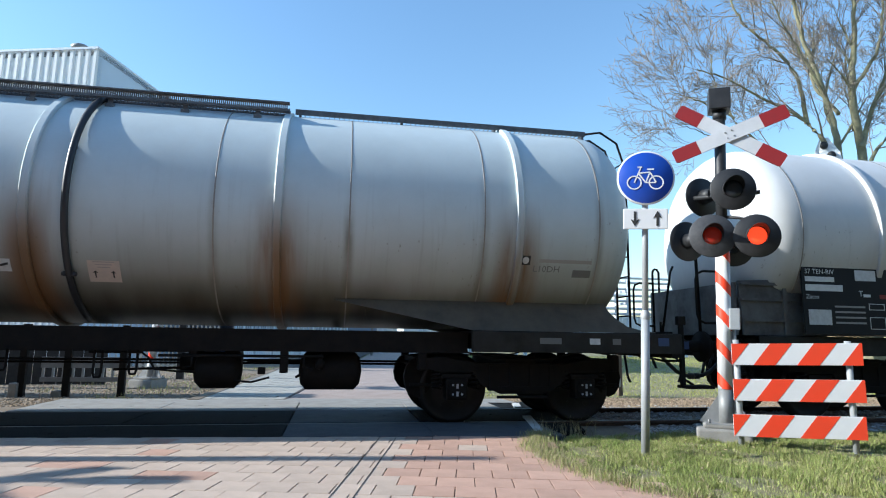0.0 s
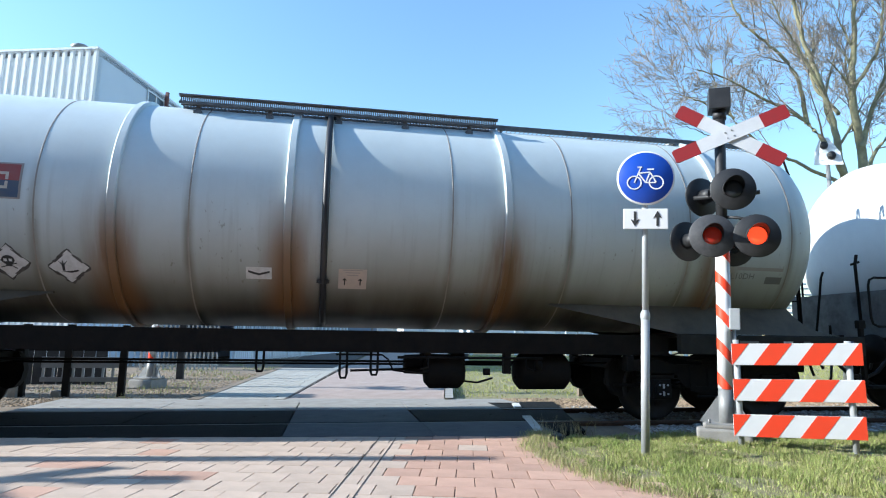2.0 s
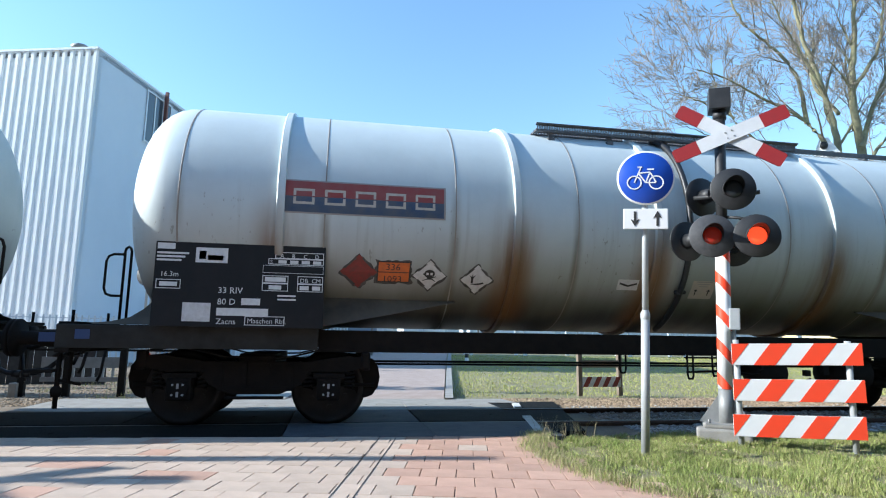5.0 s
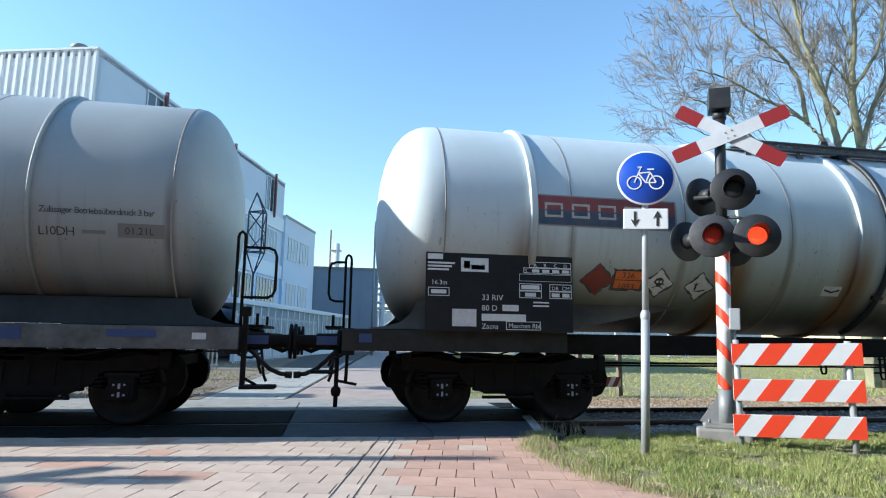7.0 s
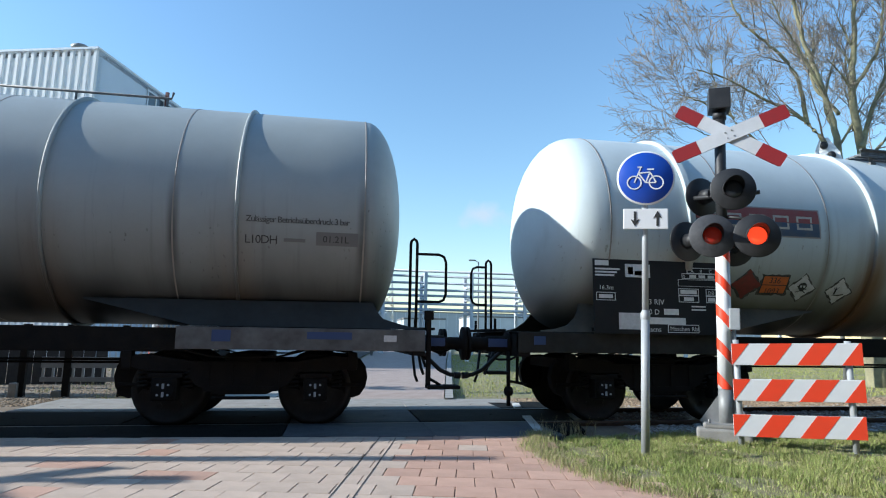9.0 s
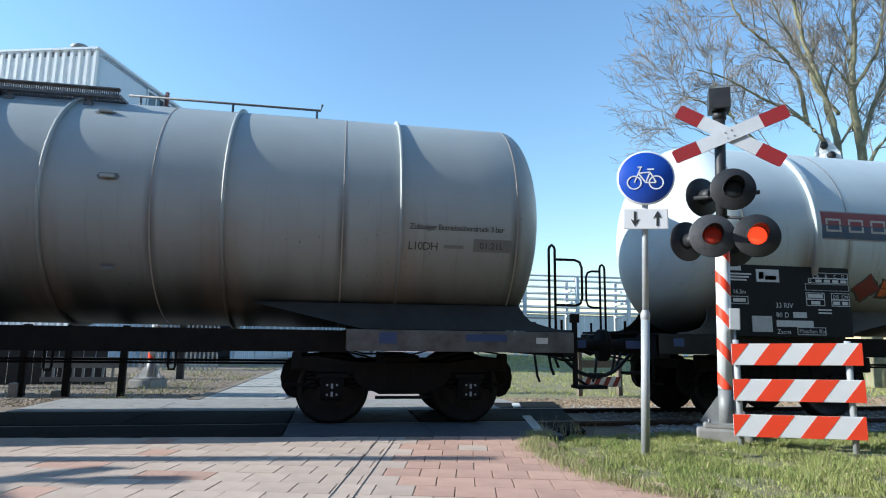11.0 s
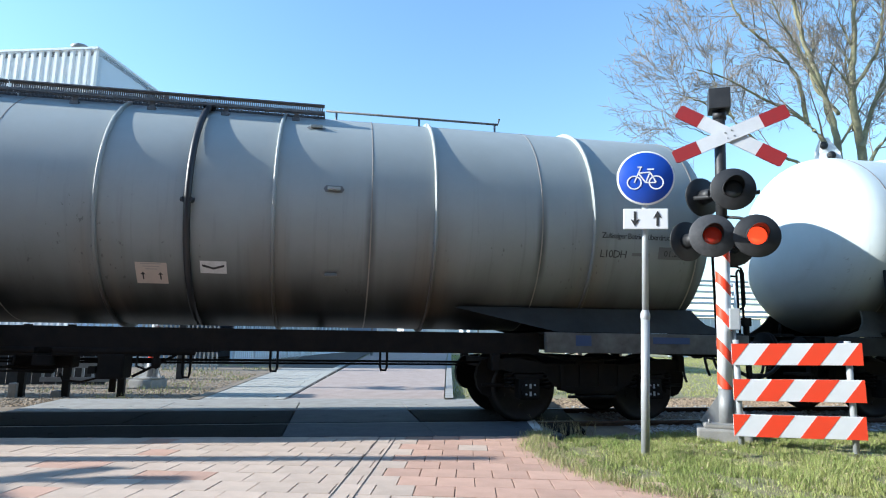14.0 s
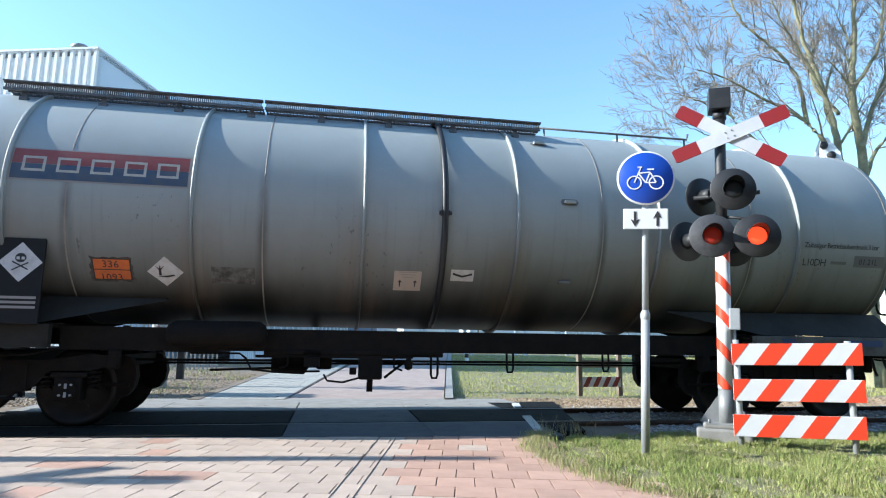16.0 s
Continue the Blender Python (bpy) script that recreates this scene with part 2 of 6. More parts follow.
M = dict(
    seam=mat("dirty_weld", (0.30, 0.28, 0.25), 0.5, 0, (0.24, 0.2, 0.16), 4, 0.5),
    # the second colour is grime, set darker to carry lower-flank shade
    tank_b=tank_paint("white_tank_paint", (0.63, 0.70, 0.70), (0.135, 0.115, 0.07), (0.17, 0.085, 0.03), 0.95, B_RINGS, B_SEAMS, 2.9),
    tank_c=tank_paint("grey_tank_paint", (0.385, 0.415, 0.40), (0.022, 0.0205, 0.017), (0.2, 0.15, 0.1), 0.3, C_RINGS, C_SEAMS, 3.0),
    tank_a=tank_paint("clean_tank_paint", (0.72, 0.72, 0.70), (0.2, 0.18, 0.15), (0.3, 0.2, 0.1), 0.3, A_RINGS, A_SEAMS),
    black=mat("black_underframe_paint", (0.008, 0.0078, 0.0075), 0.8, 0, (0.02, 0.016, 0.013), 5, 0.5, 0.25, spec=0.15),
    sole_b=mat("dirty_brown_beam_paint", (0.036, 0.035, 0.031), 0.7, 0, (0.02, 0.0185, 0.016), 4, 0.6, 0.2, spec=0.2),
    sole_c=mat("grey_beam_paint", (0.16, 0.16, 0.155), 0.6, 0, (0.045, 0.04, 0.035), 3.5, 0.5, 0.15),
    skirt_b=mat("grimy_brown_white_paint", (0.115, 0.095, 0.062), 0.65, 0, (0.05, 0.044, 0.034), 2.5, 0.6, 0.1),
    # near-black grey: the shade beneath the tank is part of this colour
    skirt_c=mat("sooty_shaded_grey_paint", (0.032, 0.032, 0.028), 0.75, 0, (0.017, 0.0165, 0.014), 2.5, 0.6, 0.1),
    walk=mat("galvanised_grating", (0.19, 0.195, 0.2), 0.55, 0.4, (0.10, 0.10, 0.095), 12, 0.5, 0.2),
    hose=mat("black_rubber", (0.02, 0.02, 0.022), 0.45),
    plate=mat("dark_data_panel", (0.010, 0.012, 0.014), 0.65, 0, (0.02, 0.02, 0.02), 6, 0.5, 0.05, spec=0.3),
    white=mat("white_lettering", (0.78, 0.78, 0.76), 0.5, 0, (0.6, 0.6, 0.58), 20, 0.5),
    grime=mat("black_label_grime", (0.035, 0.033, 0.03), 0.7, 0, (0.13, 0.125, 0.115), 14, 0.6),
    scrubbed=mat("scrubbed_sticker_remains", (0.06, 0.058, 0.05), 0.7, 0, (0.24, 0.245, 0.235), 7, 0.9),
    dark_ink=mat("dark_lettering", (0.03, 0.03, 0.03), 0.6),
    grey_ink=mat("faded_lettering", (0.16, 0.16, 0.155), 0.6),
    logo_red=mat("faded_red_decal", (0.29, 0.045, 0.042), 0.5, 0, (0.25, 0.10, 0.09), 6, 0.5),
    logo_blue=mat("faded_blue_decal", (0.04, 0.08, 0.155), 0.5, 0, (0.11, 0.12, 0.13), 6, 0.5),
    logo_grey=mat("grey_decal", (0.33, 0.31, 0.29), 0.5),
    cream=mat("cream_decal", (0.58, 0.54, 0.46), 0.5, 0, (0.42, 0.38, 0.32), 14, 0.5),
    orange=mat("orange_hazard_plate", (0.75, 0.17, 0.02), 0.5, 0, (0.45, 0.12, 0.04), 10, 0.45),
    hazard_red=mat("worn_red_label", (0.27, 0.03, 0.024), 0.55, 0, (0.13, 0.04, 0.03), 14, 0.5),
    label_white=mat("white_label", (0.72, 0.72, 0.72), 0.5, 0, (0.5, 0.49, 0.47), 14, 0.4),
    pink=mat("faded_label", (0.55, 0.45, 0.38), 0.6, 0, (0.45, 0.4, 0.35), 10, 0.5),
    blue_tag=mat("blue_plate", (0.035, 0.065, 0.16), 0.5),
    steel=mat("worn_wheel_steel", (0.028, 0.025, 0.023), 0.5, 0.4, (0.014, 0.012, 0.010), 8, 0.5, 0.15),
    rail=mat("rusty_rail", (0.13, 0.08, 0.055), 0.7, 0.3, (0.07, 0.05, 0.04), 12, 0.5, 0.3),
    railtop=mat("polished_rail_head", (0.12, 0.115, 0.11), 0.55, 0.6),
    galv=mat("galvanised_steel", (0.42, 0.44, 0.45), 0.6, 0.15, (0.34, 0.355, 0.365), 9, 0.5, 0.05),
    galv_dull=mat("dull_galvanised_steel", (0.30, 0.31, 0.31), 0.55, 0.3, (0.22, 0.22, 0.22), 8, 0.5, 0.1),
    sign_blue=mat("blue_sign_sheeting", (0.012, 0.06, 0.42), 0.35, 0, (0.016, 0.075, 0.46), 3, 0.5),
    cross_white=mat("dull_white_enamel", (0.60, 0.61, 0.63), 0.45, 0, (0.5, 0.51, 0.53), 4, 0.5),
    sign_white=mat("white_sign_sheeting", (0.80, 0.81, 0.82), 0.4, 0, (0.73, 0.74, 0.75), 4, 0.5),
    sign_red=mat("red_sign_sheeting", (0.27, 0.012, 0.013), 0.5, 0, (0.22, 0.014, 0.016), 5, 0.5),
    orange_red=mat("fluorescent_red_sheeting", (0.88, 0.065, 0.022), 0.4, 0, (0.80, 0.07, 0.026), 5, 0.5),
    signal_black=mat("weathered_black_paint", (0.012, 0.0125, 0.0135), 0.5, 0, (0.03, 0.03, 0.032), 9, 0.4, 0.1),
    signal_grey=mat("dusty_black_paint", (0.03, 0.031, 0.034), 0.5, 0, (0.08, 0.08, 0.085), 14, 0.3, 0.1),
    lamp_on=mat("lit_red_lens", (1.0, 0.06, 0.015), 0.2, glow=0.8),
    lamp_low=mat("faint_red_lens", (0.30, 0.022, 0.012), 0.15, glow=0.05),
    lamp_off=mat("dark_glass_lens", (0.02, 0.025, 0.03), 0.08),
    concrete=mat("weathered_concrete", (0.33, 0.32, 0.30), 0.85, 0, (0.22, 0.21, 0.19), 4, 0.5, 0.3, 80, fine=0.15),
    # both deck colours hold the train's shade; pale and dark panels still differ
    deck=mat("worn_train_shaded_panel", (0.010, 0.0112, 0.011), 0.9, 0, (0.007, 0.0075, 0.0075), 3, 0.5, 0.3, 120, fine=0.2, spec=0.12),
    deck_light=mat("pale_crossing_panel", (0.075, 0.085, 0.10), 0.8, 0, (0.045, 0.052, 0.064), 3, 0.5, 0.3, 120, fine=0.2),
    tile=mat("concrete_paving_tile", (0.56, 0.44, 0.35), 0.85, 0, (0.43, 0.335, 0.265), 3.5, 0.5, 0.35, 160, rand=0.09),
    tile_far=mat("concrete_paving_tiles", (0.56, 0.44, 0.385), 0.85, 0, (0.44, 0.35, 0.30), 3.5, 0.5, 0.35, 160, island=0.12),
    tile_red=mat("red_paving_tile", (0.53, 0.33, 0.245), 0.85, 0, (0.42, 0.265, 0.195), 3.5, 0.5, 0.35, 160, rand=0.1),
    tile_grey=mat("grey_paving_tile", (0.40, 0.385, 0.34), 0.85, 0, (0.30, 0.285, 0.25), 3.0, 0.5, 0.3, 120, rand=0.08),
    joint=mat("dark_joint_sand", (0.075, 0.065, 0.055), 0.95, 0, (0.12, 0.10, 0.085), 9, 0.5, 0.4, 120),
    red_path=mat("red_cycle_path", (0.40, 0.32, 0.28), 0.9, 0, (0.29, 0.225, 0.19), 2.2, 0.5, 0.3, 120, fine=0.25),
    brick=mat("dark_skylight_blocker", (0.10, 0.065, 0.05), 0.9, 0, (0.07, 0.05, 0.04), 1.5, 0.5, 0.3, 40),
    line=mat("white_road_paint", (0.7, 0.7, 0.68), 0.7, 0, (0.45, 0.44, 0.42), 9, 0.5, 0.2),
    soil=mat("grassy_soil", (0.18, 0.18, 0.075), 0.95, 0, (0.24, 0.20, 0.125), 1.6, 0.5, 0.5, 40, fine=0.3),
    dirt=mat("stony_dirt", (0.24, 0.19, 0.135), 0.95, 0, (0.14, 0.11, 0.08), 1.8, 0.5, 0.6, 60, fine=0.4),
    stone=mat("ballast_stone", (0.33, 0.25, 0.165), 0.9, 0, (0.21, 0.155, 0.10), 6, 0.5, 0.3, 60, island=0.4),
    stone_grey=mat("grey_ballast_stone", (0.42, 0.41, 0.39), 0.9, 0, (0.25, 0.24, 0.23), 6, 0.5, 0.3, 60, island=0.4),
    grass=mat("spring_grass", (0.20, 0.27, 0.055), 0.75, 0, (0.36, 0.36, 0.13), 1.3, 0.5, island=0.45),
    lawn=mat("rough_lawn_grass", (0.27, 0.33, 0.06), 0.8, 0, (0.40, 0.37, 0.12), 1.1, 0.5, island=0.35),
    leaf=mat("dead_leaves", (0.55, 0.45, 0.25), 0.8, 0, (0.35, 0.25, 0.12), 9, 0.5, island=0.4),
    straw=mat("dry_grass", (0.44, 0.38, 0.22), 0.8, 0, (0.25, 0.2, 0.11), 5, 0.5, island=0.4),
    bark=mat("mossy_grey_bark", (0.36, 0.34, 0.19), 0.9, 0, (0.12, 0.105, 0.08), 2.5, 0.5, 0.5, 30),
    twig=mat("bare_twigs", (0.36, 0.31, 0.25), 0.85, 0, (0.21, 0.175, 0.14), 3, 0.5, island=0.3),
    clad=mat("white_ribbed_cladding", (0.80, 0.80, 0.80), 0.45, 0, (0.74, 0.75, 0.76), 0.6, 0.5),
    # the blue cast of the shaded long wall is part of this colour
    render=mat("pale_blue_shaded_wall", (0.56, 0.64, 0.75), 0.6, 0, (0.51, 0.59, 0.70), 0.5, 0.5),
    roof=mat("grey_roofing", (0.2, 0.2, 0.21), 0.8, 0, (0.15, 0.15, 0.15), 1, 0.5),
    blue_wall=mat("blue_grey_cladding", (0.16, 0.21, 0.28), 0.5, 0, (0.13, 0.18, 0.25), 0.5, 0.5),
    glass=mat("window_glass", (0.05, 0.07, 0.09), 0.06, 0, spec=0.8),
    frame=mat("white_window_frame", (0.66, 0.72, 0.79), 0.5),
    # reflected sky is painted as the base colour of these panes
    sky_pane=mat("sky_coloured_window_glass", (0.30, 0.36, 0.43), 0.3, 0, spec=0.5),
    pane=mat("pale_glazing", (0.20, 0.25, 0.30), 0.35, spec=0.25),
    truss=mat("dark_green_steel", (0.03, 0.05, 0.065), 0.55),
    far_red=mat("faded_red_steelwork", (0.55, 0.36, 0.34), 0.6),
    shutter=mat("brown_steel", (0.13, 0.05, 0.04), 0.6),
    far_white=mat("pale_far_steelwork", (0.60, 0.63, 0.67), 0.5, 0.0, (0.5, 0.53, 0.56), 0.5, 0.5),
    haze_wall=mat("pale_grey_cladding", (0.42, 0.47, 0.53), 0.6, 0, (0.36, 0.41, 0.47), 0.2, 0.5),
    beige_steel=mat("beige_painted_steel", (0.52, 0.48, 0.42), 0.55, 0, (0.4, 0.36, 0.31), 1.5, 0.5),
    dark_wood=mat("dark_stained_boards", (0.045, 0.04, 0.035), 0.85, 0, (0.025, 0.022, 0.02), 5, 0.5, 0.3),
    wood=mat("weathered_timber", (0.22, 0.18, 0.13), 0.85, 0, (0.13, 0.10, 0.08), 5, 0.5, 0.3, stretch=(0.3, 1, 1)),
)

# ---- mesh helpers ----


def box(bm, x0, x1, y0, y1, z0, z1, bevel=0.0):
    vs = [bm.verts.new(p) for p in ((x0, y0, z0), (x1, y0, z0), (x1, y1, z0), (x0, y1, z0), (x0, y0, z1), (x1, y0, z1), (x1, y1, z1), (x0, y1, z1))]
    fs = [bm.faces.new([vs[i] for i in f]) for f in ((3, 2, 1, 0), (4, 5, 6, 7), (0, 1, 5, 4), (1, 2, 6, 5), (2, 3, 7, 6), (3, 0, 4, 7))]
    if bevel:
        bmesh.ops.bevel(bm, geom=list({e for f in fs for e in f.edges}), offset=bevel, segments=2, affect="EDGES", profile=0.6)
    return bm


def rod(bm, a, b, r, r2=None, seg=12, caps=True):
    a, b = Vector(a), Vector(b)
    q = (b - a).to_track_quat("Z", "Y")
    rings = []
    for p, rad in ((a, r), (b, r if r2 is None else r2)):
        rings.append([bm.verts.new(p + q @ Vector((rad * math.cos(t), rad * math.sin(t), 0))) for t in (2 * math.pi * i / seg for i in range(seg))])
    for i in range(seg):
        f = bm.faces.new((rings[0][i], rings[0][(i + 1) % seg], rings[1][(i + 1) % seg], rings[1][i]))
        f.smooth = True
    if caps:
        bm.faces.new(rings[0][::-1])
        bm.faces.new(rings[1])
    return bm


def tube(bm, pts, r, seg=8):
    """A bent round bar through the points."""
    pts = [Vector(p) for p in pts]
    rings = []
    for i, p in enumerate(pts):
        d = (pts[min(i + 1, len(pts) - 1)] - pts[max(i - 1, 0)]).normalized()
        q = d.to_track_quat("Z", "Y")
        if rings:
            ref = (prev - d * prev.dot(d)).normalized()
        else:
            ref = q @ Vector((1, 0, 0))
        prev = ref
        side = d.cross(ref)
        rings.append([bm.verts.new(p + (ref * math.cos(t) + side * math.sin(t)) * r) for t in (2 * math.pi * k / seg for k in range(seg))])
    for u, v in zip(rings, rings[1:]):
        for k in range(seg):
            f = bm.faces.new((u[k], u[(k + 1) % seg], v[(k + 1) % seg], v[k]))
            f.smooth = True
    bm.faces.new(rings[0][::-1])
    bm.faces.new(rings[-1])
    return bm


def prism(bm, poly, axis, lo, hi):
    """A polygon of (u, v) pushed along an axis: 'y' takes (x, z), 'x' takes (y, z), 'z' takes (x, y)."""
    def place(u, v, w):
        return (u, w, v) if axis == "y" else (w, u, v) if axis == "x" else (u, v, w)
    a = [bm.verts.new(place(u, v, lo)) for u, v in poly]
    b = [bm.verts.new(place(u, v, hi)) for u, v in poly]
    bm.faces.new(a[::-1])
    bm.faces.new(b)
    for i in range(len(a)):
        bm.faces.new((a[i], a[(i + 1) % len(a)], b[(i + 1) % len(a)], b[i]))
    return bm


def lathe(bm, profile, axis_point=(0, 0, 0), axis="x", seg=64, smooth=True):
    """Turns (along, radius) pairs about an axis through axis_point; radius 0 closes the end."""
    ox, oy, oz = axis_point
    rows = []
    for u, r in profile:
        if r <= 1e-6:
            c = (u, 0, 0) if axis == "x" else (0, u, 0) if axis == "y" else (0, 0, u)
            rows.append([bm.verts.new((c[0] + ox, c[1] + oy, c[2] + oz))])
            continue
        ring = []
        for k in range(seg):
            t = 2 * math.pi * k / seg
            a, b = r * math.cos(t), r * math.sin(t)
            p = (u, a, b) if axis == "x" else (a, u, b) if axis == "y" else (a, b, u)
            ring.append(bm.verts.new((p[0] + ox, p[1] + oy, p[2] + oz)))
        rows.append(ring)
    for u, v in zip(rows, rows[1:]):
        for k in range(seg):
            j = (k + 1) % seg
            q = [u[k % len(u)], u[j % len(u)], v[j % len(v)], v[k % len(v)]]
            q = list(dict.fromkeys(q))
            if len(q) > 2:
                bm.faces.new(q).smooth = smooth
    return bm


def done(name, bm, material):
    bmesh.ops.recalc_face_normals(bm, faces=bm.faces)
    me = bpy.data.meshes.new(name)
    bm.to_mesh(me)
    bm.free()
    me.materials.append(material)
    return me


def part(name, bm, material, parent, label="", at=None):
    ob = new(name, done(name, bm, material))
    ob.parent = parent
    if at is not None:
        ob.matrix_basis = at
    return tagged(ob, label)


def thing(name, m, label, category, group="", kind=""):
    ob = new(name)
    ob.empty_display_size = 0.2
    ob.matrix_basis = m
    return tagged(ob, label, category, group, kind)


def setting(name, bm, material, label, category):
    return tagged(new(name, done(name, bm, material)), label, category, "", "structure")


def B():
    return bmesh.new()


def lettering(text, size, material, name="lettering", spacing=1.0):
    """A flat mesh of the words in the x, z plane, starting at the origin, facing -y."""
    cu = bpy.data.curves.new(name, "FONT")
    cu.body, cu.size, cu.space_character, cu.resolution_u = text, size, spacing, 2
    ob = new(name, cu)
    bpy.context.view_layer.update()
    me = bpy.data.meshes.new_from_object(ob.evaluated_get(bpy.context.evaluated_depsgraph_get()))
    bpy.data.objects.remove(ob)
    me.transform(Matrix.Rotation(radians(90), 4, "X"))
    me.materials.clear()
    me.materials.append(material)
    return me


def put_mesh(name, me, parent, at=None, label=""):
    ob = new(name, me)
    ob.parent = parent
    if at is not None:
        ob.matrix_basis = at
    return tagged(ob, label)


def wrap(me, x, z, lift=0.004):
    """Lays a flat x, z mesh onto the tank's near side with its origin at x, z."""
    a0 = math.asin((z - TANK_Z) / TANK_R)
    r = TANK_R + lift
    for v in me.vertices:
        a = a0 + v.co.z / TANK_R
        v.co = (x + v.co.x, -(r - v.co.y) * math.cos(a), TANK_Z + (r - v.co.y) * math.sin(a))
    me.update()
    return me


def patch(w, h, material, nx=1, nz=1, thick=0.0, shape=None):
    """A flat plate in the x, z plane, centred, or a polygon given as shape."""
    bm = B()
    if shape:
        bm.faces.new([bm.verts.new((u, 0, v)) for u, v in shape])
    else:
        vs = [[bm.verts.new((w * (i / nx - 0.5), 0, h * (k / nz - 0.5))) for i in range(nx + 1)] for k in range(nz + 1)]
        for k in range(nz):
            for i in range(nx):
                bm.faces.new((vs[k][i], vs[k][i + 1], vs[k + 1][i + 1], vs[k + 1][i]))
    if thick:
        r = bmesh.ops.extrude_face_region(bm, geom=list(bm.faces))
        for v in r["geom"]:
            if isinstance(v, bmesh.types.BMVert):
                v.co.y += thick
    me = bpy.data.meshes.new("plate")
    bmesh.ops.recalc_face_normals(bm, faces=bm.faces)
    bm.to_mesh(me)
    bm.free()
    me.materials.append(material)
    return me
# ---- ground, road and track ----
TRACK_Y = 8.93


def quad_sheet(pts, z, thick):
    return prism(B(), pts, "z", z - thick, z)


ground = setting("ground", quad_sheet([(-900, -300), (900, -300), (900, 1500), (-900, 1500)], -0.10, 0.5), M["soil"], "grassy soil beside the railway line", "ground")
setting("gravel_yard", quad_sheet([(-40, 9.7), (-2.2, 9.7), (-2.1, 11.3), (-0.2, 38), (-40, 38)], -0.035, 0.06), M["dirt"], "sandy gravel yard beside the track", "yard")
setting("track_bed", quad_sheet([(2.9, 7.2), (60, 7.2), (60, 11.4), (2.9, 11.4)], -0.075, 0.02), M["dirt"], "stony track bed under the rails", "track bed")
setting("track_bed_far", quad_sheet([(-60, 7.2), (-4.6, 7.2), (-4.6, 9.65), (-60, 9.65)], -0.075, 0.02), M["dirt"], "stony track bed under the rails", "track bed")
setting("road_bed", quad_sheet([(-16, -6.9), (3.6, -6.9), (3.1, 2.0), (2.7, 3.6), (2.2, 4.7), (2.15, 6.0), (2.36, 6.95), (-9, 7.7)], -0.02, 0.06), M["joint"], "dark sand bed between paving tiles", "road")
kerb = quad_sheet([(-4.6, 10.95), (3.3, 10.6), (3.2, 11.3), (-4.6, 11.6)], 0.0, 0.1)
setting("crossing_ramp", kerb, M["concrete"], "pale concrete strip at the edge of the crossing", "road")
setting("cycle_path", quad_sheet([(-0.82, 11.3), (2.05, 11.15), (5.6, 30), (11.4, 60), (4.3, 60), (1.15, 30)], -0.01, 0.05), M["red_path"], "worn red cycle path across the railway line", "path")
setting("footpath_bed", quad_sheet([(-2.15, 11.3), (-0.86, 11.3), (0.9, 30), (4.0, 60), (-1.6, 60), (-1.9, 30)], -0.02, 0.05), M["joint"], "sand bed of the grey tiled footpath", "path")
setting("path_kerb", quad_sheet([(2.08, 11.2), (2.24, 11.2), (5.86, 30), (11.75, 60), (11.5, 60), (5.66, 30)], 0.03, 0.12), M["concrete"], "pale concrete kerb beside the cycle path", "kerb")

# out of view behind the camera, added to dim skylight on the tanks
setting("wall_behind", prism(B(), [(-60, -7.0), (60, -7.0), (60, -7.4), (-60, -7.4)], "z", -0.1, 11.0), M["brick"], "unseen dark wall added to hold back low skylight", "wall")


def rails():
    for name, y in (("rail_near", TRACK_Y - 0.7525), ("rail_far", TRACK_Y + 0.7525)):
        r = thing(name, pose(0, y, 0), "rusty steel rail with a polished running surface", "rail", "rails of the track", "structure")
        prof = [(-0.075, -0.172), (0.075, -0.172), (0.07, -0.155), (0.012, -0.135), (0.010, -0.045), (0.036, -0.035), (0.036, -0.004), (-0.036, -0.004),
                (-0.036, -0.035), (-0.010, -0.045), (-0.012, -0.135), (-0.07, -0.155)]
        part("web", prism(B(), prof, "x", -120, 120), M["rail"], r)
        part("running_surface", box(B(), -120, 120, -0.030, 0.030, -0.0035, 0.0), M["railtop"], r, "polished steel running surface")


rails()


def crossing_deck():
    d = thing("crossing_deck", pose(0, 0, 0), "worn crossing panels between and beside the rails", "level crossing", kind="structure")
    yn, yf = TRACK_Y - 0.7525, TRACK_Y + 0.7525
    cols = [(-7.2, -4.62), (-4.6, -2.6), (-2.585, -0.55), (-0.535, 1.2), (1.215, 2.75)]

    def front(x):
        return 7.13 - 0.069 * (x + 0.5)
    for i, (a, b) in enumerate(cols):
        for row in range(3):
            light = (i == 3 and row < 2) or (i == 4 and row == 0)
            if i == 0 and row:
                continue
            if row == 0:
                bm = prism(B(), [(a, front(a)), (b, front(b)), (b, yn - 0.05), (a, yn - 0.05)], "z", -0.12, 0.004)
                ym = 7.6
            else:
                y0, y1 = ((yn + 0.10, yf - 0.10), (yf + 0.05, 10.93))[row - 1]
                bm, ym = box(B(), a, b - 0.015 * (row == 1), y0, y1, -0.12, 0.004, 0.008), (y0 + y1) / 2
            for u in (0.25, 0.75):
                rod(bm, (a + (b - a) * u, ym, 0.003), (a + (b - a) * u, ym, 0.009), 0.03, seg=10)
            # the far row lies past the train's shade and takes lighter concrete
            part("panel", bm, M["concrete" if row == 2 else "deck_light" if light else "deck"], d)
    m = B()
    prism(m, [(2.80, 8.75), (2.93, 8.75), (2.62, 7.28), (2.49, 7.28)], "z", -0.10, 0.007)
    part("edge_marking", m, M["line"], d, "worn white edge line")
    m = B()
    prism(m, [(3.17, 10.5), (3.30, 10.5), (3.14, 9.85), (3.01, 9.85)], "z", -0.10, 0.007)
    part("edge_marking", m, M["line"], d, "worn white edge line")
    # dark sheet in the deck colour, standing in for shade beside the panels
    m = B()
